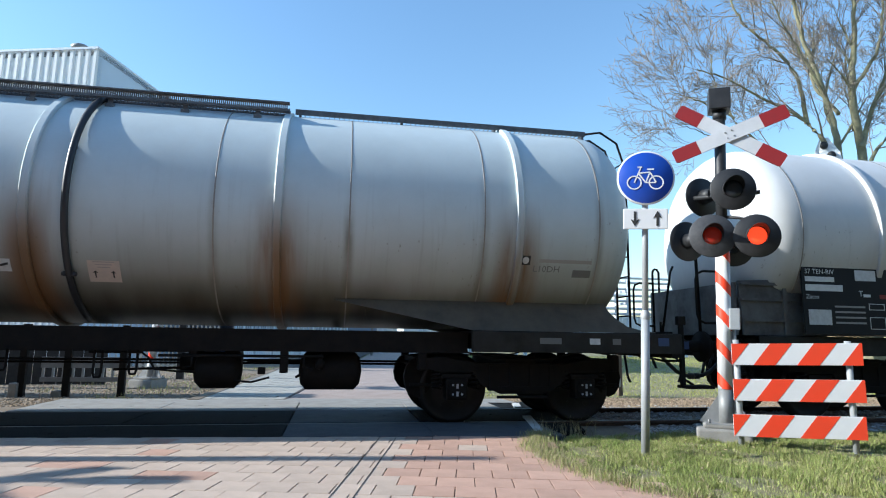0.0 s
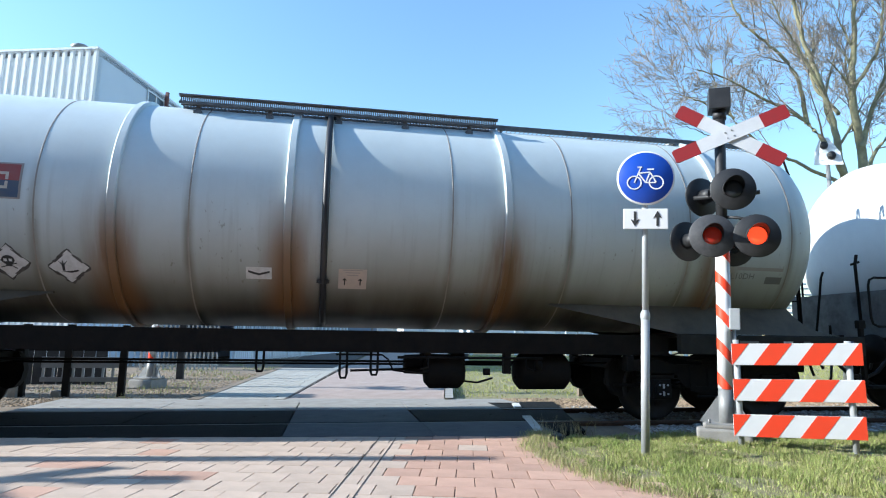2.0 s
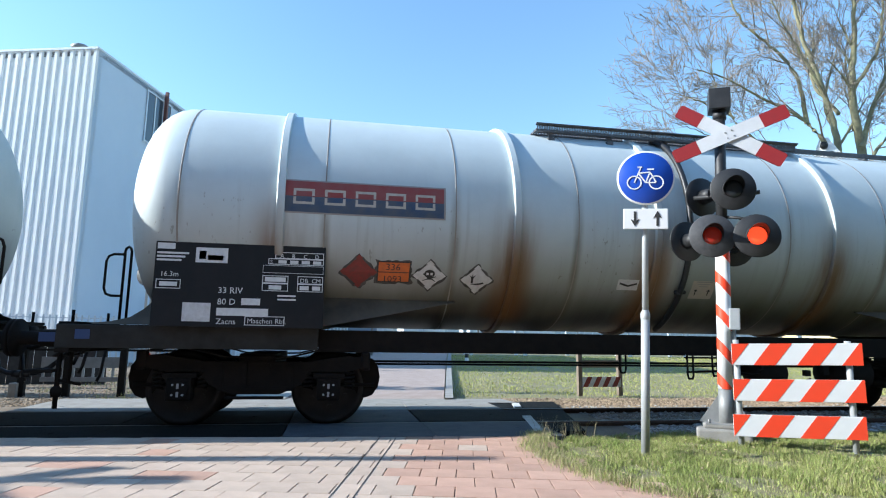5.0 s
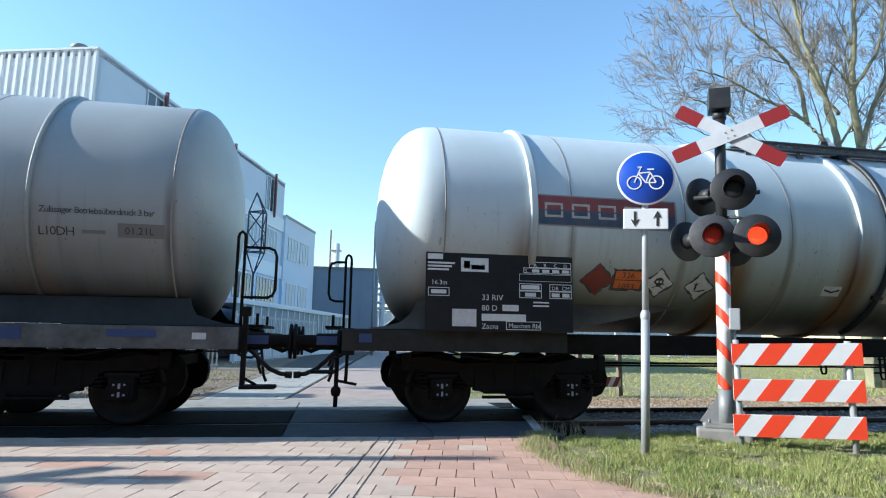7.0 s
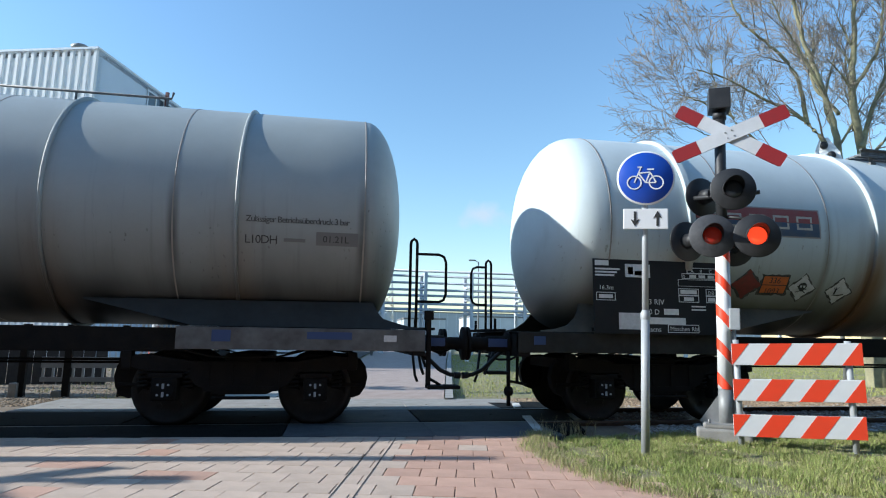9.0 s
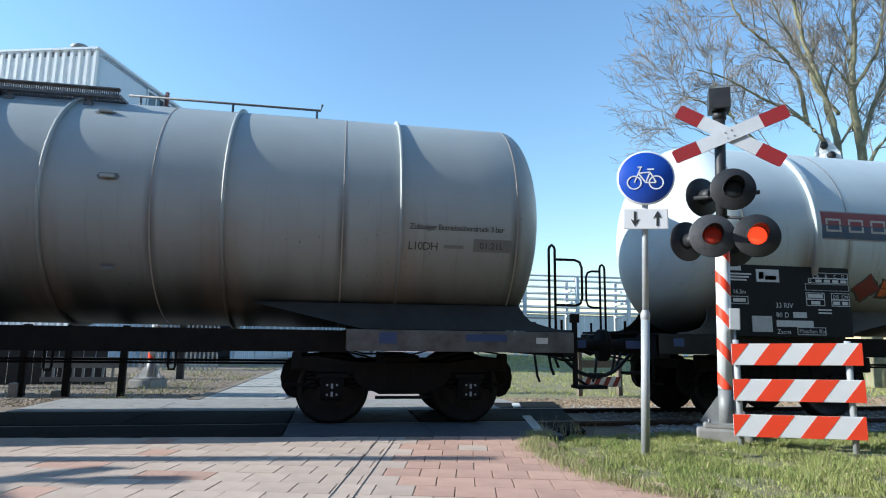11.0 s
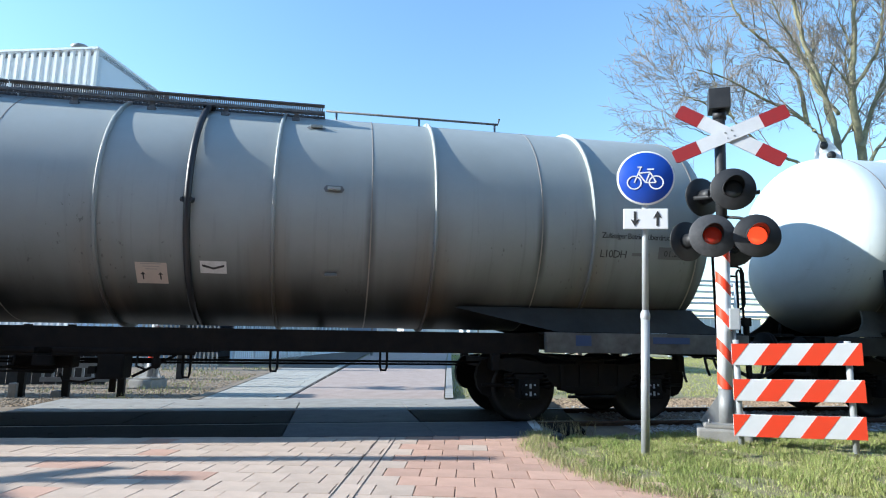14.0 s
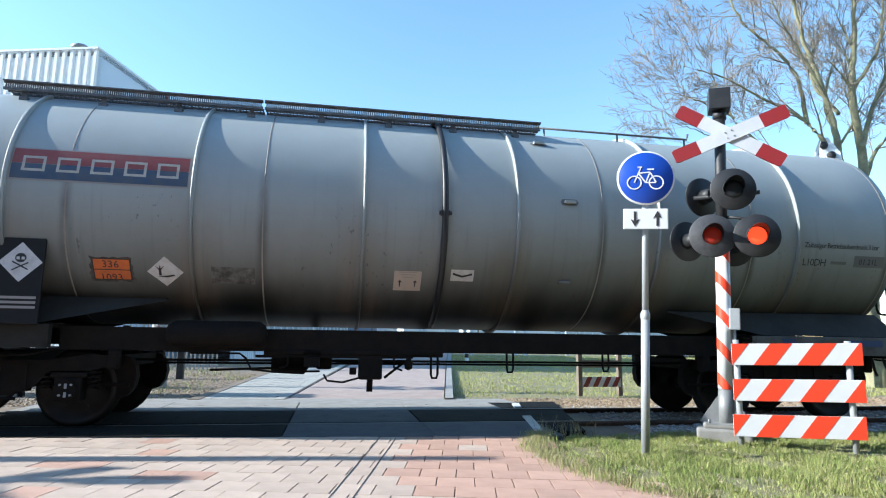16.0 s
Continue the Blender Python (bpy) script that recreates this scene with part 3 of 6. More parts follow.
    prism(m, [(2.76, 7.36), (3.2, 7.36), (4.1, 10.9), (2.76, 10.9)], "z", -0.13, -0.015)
    part("shoulder", m, M["deck"], d, "asphalt shoulder coloured dark for the train's shade")


crossing_deck()

# ---- tank wagons ----
S_T = (0, 0.5, 1, 1.5, 2, 2.5, 3, 3.5, 4, 4.2, 6.3, 6.5, 7, 7.5, 8, 8.5, 9, 11.5, 12, 12.5, 13, 13.5, 14, 14.5, 15, 15.5, 16)
S_X = (0, 0.755, 1.472, 2.231, 2.95, 3.77, 4.525, 5.356, 6.178, 6.528, 10.100, 10.407, 11.175, 11.837, 12.422, 12.958, 13.467,
       15.915, 16.270, 16.637, 17.015, 17.533, 18.101, 18.718, 19.455, 20.292, 21.231)
GAUGE_R = 0.46


def travel(t):
    """Metres that the train has rolled at t seconds."""
    n = len(S_T)
    i = max(0, min(n - 2, sum(1 for v in S_T if v <= t) - 1))

    def slope(k):
        if k == 0:
            return (S_X[1] - S_X[0]) / (S_T[1] - S_T[0])
        if k == n - 1:
            return (S_X[-1] - S_X[-2]) / (S_T[-1] - S_T[-2])
        a = (S_X[k] - S_X[k - 1]) / (S_T[k] - S_T[k - 1])
        b = (S_X[k + 1] - S_X[k]) / (S_T[k + 1] - S_T[k])
        return 2 * a * b / (a + b)
    h = S_T[i + 1] - S_T[i]
    u = (t - S_T[i]) / h
    return ((2 * u ** 3 - 3 * u ** 2 + 1) * S_X[i] + (u ** 3 - 2 * u ** 2 + u) * h * slope(i)
            + (-2 * u ** 3 + 3 * u ** 2) * S_X[i + 1] + (u ** 3 - u ** 2) * h * slope(i + 1))


TIMES = [0.25 * k for k in range(65)]
WAGONS, WHEELSETS = [], []


def wheelset_mesh():
    bm = B()
    for s in (-1, 1):
        y = s * 0.72
        prof = [(y - s * 0.07, 0.0), (y - s * 0.07, 0.10), (y - s * 0.02, 0.13), (y, 0.36), (y - s * 0.045, 0.40), (y - s * 0.065, 0.485), (y - s * 0.04, 0.488),
                (y - s * 0.03, 0.462), (y + s * 0.065, 0.455), (y + s * 0.07, 0.40), (y + s * 0.03, 0.37), (y + s * 0.03, 0.14), (y + s * 0.07, 0.10), (y + s * 0.07, 0.0)]
        lathe(bm, prof, axis="y", seg=40)
        for k in range(6):
            a = k * math.pi / 3
            rod(bm, (0.25 * math.cos(a), y + s * 0.03, 0.25 * math.sin(a)), (0.25 * math.cos(a), y + s * 0.045, 0.25 * math.sin(a)), 0.035, seg=8)
    rod(bm, (0, -0.72, 0), (0, 0.72, 0), 0.085, seg=16)
    return bm


def add_bogie(wagon, x0):
    """A two-axle bogie with cast side frames, axle boxes and coil springs; its wheelsets turn."""
    bm = B()
    for s in (-1, 1):
        y0, y1 = sorted((s * 0.92, s * 1.04))
        top = [(-1.34, 0.74), (-1.32, 0.86), (-1.12, 0.88), (-0.62, 0.80), (0.62, 0.80), (1.12, 0.88), (1.32, 0.86), (1.34, 0.74), (1.14, 0.68), (0.68, 0.68), (0.56, 0.52),
               (0.30, 0.40), (-0.30, 0.40), (-0.56, 0.52), (-0.68, 0.68), (-1.14, 0.68)]
        prism(bm, top, "y", y0, y1)
        box(bm, -0.45, 0.45, min(y0, y1 - 0.02) - 0.015, y1 + 0.015, 0.44, 0.50)
        for x in (-0.42, -0.14, 0.14, 0.42):
            box(bm, x - 0.03, x + 0.03, y0 - 0.02, y1 + 0.02, 0.50, 0.78)
        tube(bm, [(-1.3, s * 1.02, 0.93), (-0.9, s * 1.02, 0.98), (-0.4, s * 1.02, 0.86), (0.4, s * 1.02, 0.86), (0.9, s * 1.02, 0.98), (1.3, s * 1.02, 0.93)], 0.014, 6)
        for x in (-1.42, 1.30):
            box(bm, x, x + 0.12, y0 - 0.02, y1 + 0.02, 0.70, 0.93, 0.03)
        for x in (-1.48, 1.48):
            prism(bm, [(x - math.copysign(0.10, x) + 0.19 * math.cos(k * 0.5236), 0.60 + 0.27 * math.sin(k * 0.5236)) for k in range(12)], "y", s * 0.70 - 0.07, s * 0.70 + 0.07)
        rod(bm, (-1.5, s * 0.80, 0.50), (1.5, s * 0.80, 0.50), 0.025, seg=8)
        rod(bm, (-0.35, s * 1.06, 0.36), (0.35, s * 1.06, 0.36), 0.02, seg=8)
    box(bm, -0.22, 0.22, -1.0, 1.0, 0.62, 0.90, 0.02)
    for x in (-1.36, 1.36):
        box(bm, x - 0.05, x + 0.05, -1.0, 1.0, 0.72, 0.86)
    bogie = part("bogie", bm, M["black"], wagon, "grimy black two-axle bogie", pose(x0, 0, 0))
    for dx in (-0.9, 0.9):
        ws = part("wheelset", wheelset_mesh(), M["steel"], bogie, "steel wheelset with a worn bright rim", pose(dx, 0, GAUGE_R))
        WHEELSETS.append((ws, dx))
        for s in (-1, 1):
            bm = B()
            y0, y1 = sorted((s * 0.86, s * 1.075))
            box(bm, dx - 0.15, dx + 0.15, y0, y1, 0.32, 0.60, 0.03)
            yf = s * 1.075
            rod(bm, (dx, yf, 0.46), (dx, yf + s * 0.035, 0.46), 0.115, seg=20)
            box(bm, dx - 0.20, dx + 0.20, y0 + 0.02, y1 - 0.03, 0.60, 0.66, 0.01)
            part("axle_box", bm, M["black"], bogie, "oily black axle box")
            for a in (45, 135, 225, 315):
                bx, bz = dx + 0.085 * math.cos(radians(a)), 0.46 + 0.085 * math.sin(radians(a))
                part("bolt", rod(B(), (bx, yf + s * 0.03, bz), (bx, yf + s * 0.05, bz), 0.014, seg=6), M["galv"], bogie, "bright bolt")
            for za in (0.475, 0.375):
                part("strip", box(B(), dx - 0.014, dx + 0.014, min(yf, yf + s * 0.042), max(yf, yf + s * 0.042), za, za + 0.06), M["galv"], bogie, "bright strip on the axle cap")
            for sx in (-0.26, 0.26):
                bm = B()
                pts = [(dx + sx + 0.06 * math.cos(k * 0.9), s * 0.98 + 0.06 * math.sin(k * 0.9), 0.46 + k * 0.0075) for k in range(36)]
                tube(bm, pts, 0.014, 6)
                part("coil_spring", bm, M["black"], bogie)
    return bogie


def tank_profile(half, depth, power):
    pts = []
    for k in range(13):
        t = math.pi / 2 * k / 12
        pts.append((half + depth * math.sin(t) ** (2 / power), TANK_R * max(0.0, math.cos(t)) ** (2 / power)))
    pts[-1] = (half + depth, 0.0)
    pts = [(half, TANK_R)] + pts[1:]
    body = [(-half + 2 * half * k / 24, TANK_R) for k in range(25)]
    return [(-u, r) for u, r in pts[::-1][:-1]] + body + pts[1:]


def band(x, width, height, seg=72, edge=0.012):
    prof = [(x - width / 2, TANK_R - 0.01), (x - width / 2, TANK_R + height - edge), (x - width / 2 + edge, TANK_R + height), (x + width / 2 - edge, TANK_R + height),
            (x + width / 2, TANK_R + height - edge), (x + width / 2, TANK_R - 0.01)]
    return lathe(B(), prof, (0, 0, TANK_Z), "x", seg, smooth=False)


def curved_strip(x, r, a0, a1, rad, seg=28):
    """A bar that follows the tank's skin at x from angle a0 to a1 (degrees above the near horizontal)."""
    pts = []
    for k in range(seg + 1):
        a = radians(a0 + (a1 - a0) * k / seg)
        pts.append((x, -r * math.cos(a), TANK_Z + r * math.sin(a)))
    return tube(B(), pts, rad)


def wagon_frame(w, half, sole_from, sole_mat, beam_label):
    """Centre beams along the wagon, deep sole bars at both ends, buffer beams, buffers and couplings."""
    bm = B()
    for s in (-1, 1):
        y0, y1 = sorted((s * 0.92, s * 1.03))
        prism(bm, [(y0, 0.93), (y1, 0.93), (y1, 0.955), (y0 + 0.03, 0.955), (y0 + 0.03, 1.185), (y1, 1.185), (y1, 1.21), (y0, 1.21)], "x", -sole_from, sole_from)
    for x in (-3.2, -1.6, 0, 1.6, 3.2):
        box(bm, x - 0.05, x + 0.05, -0.9, 0.9, 0.96, 1.18)
    part("centre_frame", bm, M["black"], w, "black steel centre frame")
    for e in (-1, 1):
        for s in (-1, 1):
            x0, x1 = sorted((e * sole_from, e * (half - 0.62)))
            y0, y1 = sorted((s * 1.24, s * 1.34))
            bm = B()
            box(bm, x0, x1, y0, y1, 0.955, 1.225, 0.012)
            part("sole_bar", bm, sole_mat if e > 0 else M["sole_b"], w, beam_label if e > 0 else "dirty dark sole bar")
        x0, x1 = sorted((e * (half - 0.78), e * (half - 0.62)))
        bm = B()
        box(bm, x0, x1, -1.33, 1.33, 0.90, 1.235, 0.015)
        x0, x1 = sorted((e * sole_from, e * (half - 0.62)))
        box(bm, x0, x1, -1.24, 1.24, 1.20, 1.232)
        part("end_beam", bm, M["black"], w)
        for s in (-1, 1):
            bm = B()
            y = s * 0.875
            xa = half - 0.62
            lathe(bm, [(e * xa, 0.0), (e * xa, 0.16), (e * (xa + 0.05), 0.16), (e * (xa + 0.06), 0.11), (e * (half - 0.30), 0.105), (e * (half - 0.29), 0.085),
                       (e * (half - 0.05), 0.085), (e * (half - 0.045), 0.225), (e * (half - 0.012), 0.225), (e * half, 0.12), (e * half, 0.0)], (0, y, 1.06), "x", 28)
            part("buffer", bm, M["black"], w, "black greased buffer")
        bm = B()
        tube(bm, [(e * (half - 0.62), 0, 1.03), (e * (half - 0.40), 0, 1.00), (e * (half - 0.2), 0, 0.92), (e * (half - 0.06), 0, 0.98), (e * half, 0, 1.05)], 0.035)
        part("coupling", bm, M["black"], w)
        bm = B()
        tube(bm, [(e * (half - 0.60), -0.63, 0.96), (e * (half - 0.52), -0.63, 0.90), (e * (half - 0.42), -0.63, 0.80), (e * (half - 0.30), -0.63, 0.69), (e * (half - 0.16), -0.63, 0.63),
                  (e * (half - 0.01), -0.63, 0.615)], 0.03)
        rod(bm, (e * (half - 0.10), -0.63, 0.62), (e * (half - 0.01), -0.63, 0.615), 0.045, seg=12)
        part("brake_hose", bm, M["hose"], w, "black rubber brake hose")
        for yy, zz in ((0.5, 0.45), (-0.15, 0.60), (-0.35, 0.72)):
            part("air_hose", tube(B(), [(e * (half - 0.55), yy, 0.95), (e * (half - 0.5), yy, zz + 0.1), (e * (half - 0.46), yy, zz)], 0.022), M["hose"], w, "hanging black air hose")
        part("uncoupling_lever", tube(B(), [(e * (half - 0.64), -1.18, 0.90), (e * (half - 0.56), -1.16, 0.86), (e * (half - 0.53), -0.7, 0.84), (e * (half - 0.50), -0.1, 0.88)], 0.016), M["black"], w)
        if e > 0:
            bm = box(B(), half - 0.59, half - 0.53, -1.25, -1.19, 0.50, 1.44, 0.008)
            box(bm, half - 0.62, half - 0.50, -1.26, -1.18, 1.36, 1.48, 0.01)
            box(bm, half - 0.58, half - 0.16, -1.36, -1.10, 0.485, 0.53, 0.012)
            rod(bm, (half - 0.56, -1.22, 0.62), (half - 0.40, -1.22, 0.53), 0.018, seg=8)
        else:
            xh = -(half - 0.57)
            bm = rod(B(), (xh, -1.03, 0.96), (xh, -1.03, 0.24), 0.028, seg=10)
            lathe(bm, [(0.36, 0.0), (0.38, 0.05), (0.43, 0.065), (0.47, 0.06), (0.50, 0.03)], (xh, -1.03, 0), "z", 14)
            box(bm, xh - 0.32, xh - 0.02, -1.16, -0.90, 0.66, 0.70, 0.01)
            rod(bm, (xh, -1.03, 0.57), (xh + 0.26, -1.03, 0.52), 0.018, seg=8)
            rod(bm, (xh + 0.13, -1.03, 0.95), (xh + 0.12, -1.03, 0.55), 0.022, seg=8)
        part("shunter_step", bm, M["black"], w, "black shunter's step and hanging bar")
        for s in (-1, 1):
            part("buffer_tag", box(B(), *sorted((e * (half - 0.30), e * (half - 0.60))), s * 0.875 - 0.125, s * 0.875 - 0.118, 1.02, 1.13, 0.002), M["blue_tag"], w, "blue painted plate on the buffer")
        bm = B()
        box(bm, *sorted((e * (half - 0.62), e * (half - 0.40))), -0.75, 0.75, 1.235, 1.27, 0.006)
        for yy in (-0.6, 0.6):
            rod(bm, (e * (half - 0.5), yy, 1.27), (e * (half - 0.5), yy, 1.42), 0.02, seg=8)
        part("end_tread", bm, M["black"], w, "black tread plate over the buffer beam")


def skirt(w, e, x_tip, x_in, x_out, material, z_top=1.62):
    """The tank's saddle plate over a bogie, running out to a point toward the middle."""
    for s in (-1, 1):
        z2 = z_top
        bm = prism(B(), [(e * x_tip, z2 - 0.015), (e * x_tip, z2), (e * (x_out - 0.03), z2 + 0.02), (e * (x_out + 0.02), z2 - 0.10), (e * (x_out + 0.09), z2 - 0.19),
                         (e * (x_out + 0.22), 1.325), (e * (x_out + 0.42), 1.27), (e * (x_out + 0.62), 1.25), (e * (x_out + 0.62), 1.235), (e * x_in, 1.235)], "y", s * 1.22, s * 1.25)
        for v in bm.verts:
            v.co.y -= s * 0.24 * max(0.0, (v.co.z - 1.235) / (z2 - 1.235))
        part("saddle_plate", bm, material, w, "grimy welded saddle plate under the tank")


def walkway(w, x0, x1, z=4.215, lip=0.08, split=None):
    """The roof catwalk: grating with a raised near edge on short brackets."""
    bm = B()
    cuts = [x0] + ([split] if split is not None else []) + [x1]
    for a, b in zip(cuts, cuts[1:]):
        box(bm, a + 0.01, b - 0.01, -0.92, -0.895, z - 0.045, z - 0.01, 0.004)
        box(bm, a + 0.01, b - 0.01, -0.92, -0.895, z + lip - 0.035, z + lip, 0.004)
        x = a + 0.03
        while x < b - 0.03:
            box(bm, x, x + 0.017, -0.912, -0.902, z - 0.01, z + lip - 0.035)
            x += 0.026
        box(bm, a + 0.01, b - 0.01, -0.95, -0.92, z + lip - 0.02, z + lip, 0.004)
        box(bm, a + 0.01, b - 0.01, 0.895, 0.92, z - 0.015, z + lip - 0.055, 0.004)
        for y in (-0.80, -0.68, -0.57, -0.47, 0.46, 0.56, 0.67, 0.79):
            box(bm, a + 0.01, b - 0.01, y, y + 0.012, z - 0.03, z + 0.006)
        x = a + 0.02
        while x < b:
            box(bm, x, x + 0.008, -0.9, -0.45, z - 0.02, z + 0.008)
            box(bm, x, x + 0.008, 0.45, 0.9, z - 0.02, z + 0.008)
            x += 0.045
    part("catwalk", bm, M["walk"], w, "grey steel roof catwalk")
    x = x0 + 0.25
    while x < x1:
        for s in (-1, 1):
            bm = B()
            zt = TANK_Z + math.sqrt(TANK_R ** 2 - 0.86 ** 2)
            box(bm, x - 0.03, x + 0.03, s * 0.86 - 0.01, s * 0.86 + 0.01, zt - 0.02, z - 0.03)
            box(bm, x - 0.05, x + 0.05, s * 0.86 - 0.05, s * 0.86 + 0.05, zt - 0.03, zt + 0.015)
            part("bracket", bm, M["walk"], w)
        x += 0.93


def dome_hatch(w, x):
    bm = B()
    lathe(bm, [(4.15, 0.0), (4.15, 0.30), (4.36, 0.30), (4.36, 0.34), (4.41, 0.34), (4.43, 0.28), (4.46, 0.0)], (x, 0, 0), "z", 28)
    for k in range(8):
        a = k * math.pi / 4
        rod(bm, (x + 0.32 * math.cos(a), 0.32 * math.sin(a), 4.3), (x + 0.32 * math.cos(a), 0.32 * math.sin(a), 4.45), 0.018, seg=6)
    part("hatch", bm, M["walk"], w, "rusty bolted hatch on the roof")


def side_plate(w, x, z, width, height, material, name, label="", shape=None, nz=3):
    return put_mesh(name, wrap(patch(width, height, material, 2, nz, shape=shape), x, z), w, label=label)


def logo(w, x0, x1, z0, z1):
    zc, hh, ww, xc = (z0 + z1) / 2, z1 - z0, x1 - x0, (x0 + x1) / 2
    side_plate(w, xc, zc, ww, hh, M["logo_grey"], "decal_border", "grey border of a faded red and blue decal", nz=6)
    half = hh * 0.5 - 0.02
    put_mesh("decal_red", wrap(patch(ww - 0.05, half, M["logo_red"], 4, 3), xc, zc + half / 2, 0.007), w, label="faded red upper half")
    put_mesh("decal_blue", wrap(patch(ww - 0.05, half, M["logo_blue"], 4, 3), xc, zc - half / 2, 0.007), w, label="faded blue lower half")
    bw, bh, t = ww * 0.125, hh * 0.46, hh * 0.075
    for k in range(5):
        cx = xc + (k - 2) * ww * 0.185
        bm = B()
        for u0, u1, v0, v1 in ((-bw / 2, -bw / 2 + t, -bh / 2, bh / 2), (bw / 2 - t, bw / 2, -bh / 2, bh / 2), (-bw / 2 + t, bw / 2 - t, bh / 2 - t, bh / 2), (-bw / 2 + t, bw / 2 - t, -bh / 2, -bh / 2 + t)):
            bm.faces.new([bm.verts.new(p) for p in ((u0, 0, v0), (u1, 0, v0), (u1, 0, v1), (u0, 0, v1))])
        me = bpy.data.meshes.new("decal_shape")
        bm.to_mesh(me)
        bm.free()
        me.materials.append(M["cream"])
        put_mesh("decal_shape", wrap(me, cx, zc, 0.010), w)


def words(w, text, x, z, size, material, lift=0.004, spacing=1.0):
    put_mesh("lettering", wrap(lettering(text, size, material, spacing=spacing), x, z, lift), w)


def bars(w, rows, y, material, name="bar"):
    """Plain bars (x0, x1, z0, z1) on an upright plate at local y."""
    for x0, x1, z0, z1 in rows:
        part(name, box(B(), x0, x1, y - 0.003, y, z0, z1), material, w)


def soot_edge(w, x, z, outline, seed):
    """Ragged dark grime left round a label."""
    rnd = random.Random(seed)
    pts = []
    for i, (u, v) in enumerate(outline):
        u2, v2 = outline[(i + 1) % len(outline)]
        for k in range(9):
            f = 1.0 + rnd.uniform(0.015, 0.19) * (1.25 if v + (v2 - v) * k / 9 < 0 else 0.9)
            pts.append(((u + (u2 - u) * k / 9) * f, (v + (v2 - v) * k / 9) * f))
    n = len(pts)
    inner = [(u * 0.9, 0, v * 0.9) for i, (u0, v0) in enumerate(outline) for u, v in [(u0 + (outline[(i + 1) % len(outline)][0] - u0) * k / 9, v0 + (outline[(i + 1) % len(outline)][1] - v0) * k / 9) for k in range(9)]]
    me = bpy.data.meshes.new("grime_edge")
    me.from_pydata(inner + [(u, 0, v) for u, v in pts], [], [(i, (i + 1) % n, n + (i + 1) % n, n + i) for i in range(n)])
    me.materials.append(M["grime"])
    put_mesh("grime_edge", wrap(me, x, z, 0.003), w)


def diamond(w, x, z, r, material, label, sign=None, lift=0.006, soot=0):
    if soot:
        soot_edge(w, x, z, [(-r, 0), (0, -r), (r, 0), (0, r)], soot)
    put_mesh("hazard_label", wrap(patch(0, 0, material, shape=[(-r, 0), (0, -r), (r, 0), (0, r)], thick=0.0), x, z, lift), w, label=label)
    if sign == "skull":
        c = [(0.065 * math.cos(a) * r / 0.2, 0.03 + 0.055 * math.sin(a) * r / 0.2) for a in [k * math.pi / 6 for k in range(12)]]
        put_mesh("skull_mark", wrap(patch(0, 0, M["dark_ink"], shape=c), x, z, lift + 0.003), w)
        put_mesh("jaw_mark", wrap(patch(0.06, 0.035, M["dark_ink"]), x, z - 0.03, lift + 0.003), w)
        for s in (-1, 1):
            put_mesh("eye_mark", wrap(patch(0.034, 0.034, M["label_white"]), x + s * 0.027, z + 0.025, lift + 0.006), w)
            put_mesh("bone_mark", wrap(patch(0, 0, M["dark_ink"], shape=[(-0.09, -0.045 * s - 0.02), (-0.082, -0.055 * s - 0.02), (0.09, 0.03 * s - 0.045), (0.082, 0.042 * s - 0.045)]), x, z, lift + 0.003), w)
    elif sign == "fish":
        put_mesh("tree_mark", wrap(patch(0, 0, M["dark_ink"], shape=[(-0.075, -0.05), (-0.045, -0.05), (-0.045, 0.03), (-0.005, 0.09), (-0.05, 0.05), (-0.06, 0.10), (-0.07, 0.05), (-0.11, 0.08), (-0.075, 0.03)]), x, z, lift + 0.003), w)
        put_mesh("fish_mark", wrap(patch(0, 0, M["dark_ink"], shape=[(-0.09, -0.065), (0.02, -0.075), (0.11, -0.05), (0.09, -0.03), (0.04, -0.045), (0.0, -0.05)]), x, z, lift + 0.003), w)


def orange_plate(w, x, z):
    side_plate(w, x, z, 0.43, 0.30, M["dark_ink"], "hazard_plate_border")
    put_mesh("hazard_plate", wrap(patch(0.40, 0.27, M["orange"], 2, 2), x, z, 0.008), w, label="worn orange hazard plate")
    put_mesh("divider", wrap(patch(0.40, 0.012, M["dark_ink"]), x, z, 0.011), w)
    soot_edge(w, x, z, [(-0.215, -0.15), (0.215, -0.15), (0.215, 0.15), (-0.215, 0.15)], 5)
    words(w, "336", x - 0.11, z + 0.025, 0.13, M["dark_ink"], 0.011)
    words(w, "1093", x - 0.145, z - 0.115, 0.13, M["dark_ink"], 0.011)


def arrow_label(w, x, z):
    side_plate(w, x, z, 0.36, 0.30, M["pink"], "loading_label", "faded paper label with two small arrows")
    for dx, m in ((-0.10, M["dark_ink"]), (0.10, M["dark_ink"])):
        put_mesh("arrow_mark", wrap(patch(0, 0, m, shape=[(-0.008, -0.06), (0.008, -0.06), (0.008, 0.01), (0.03, 0.01), (0, 0.045), (-0.03, 0.01), (-0.008, 0.01)]), x + dx, z - 0.02, 0.007), w)
    for k in range(3):
        put_mesh("text_bar", wrap(patch(0.24 - 0.05 * k, 0.012, M["logo_grey"]), x, z + 0.11 - k * 0.03, 0.007), w)


def hook_label(w, x, z):
    side_plate(w, x, z, 0.31, 0.17, M["label_white"], "lifting_label", "white label with a black chevron")
    put_mesh("chevron_mark", wrap(patch(0, 0, M["dark_ink"], shape=[(-0.13, 0.01), (0, -0.03), (0.13, 0.01), (0.13, 0.04), (0, 0.0), (-0.13, 0.04)]), x, z, 0.007), w)


def data_panel(w, x0, x1, z0, z1, y, left):
    """The dark data panel with its white boxes, words and plain bars."""
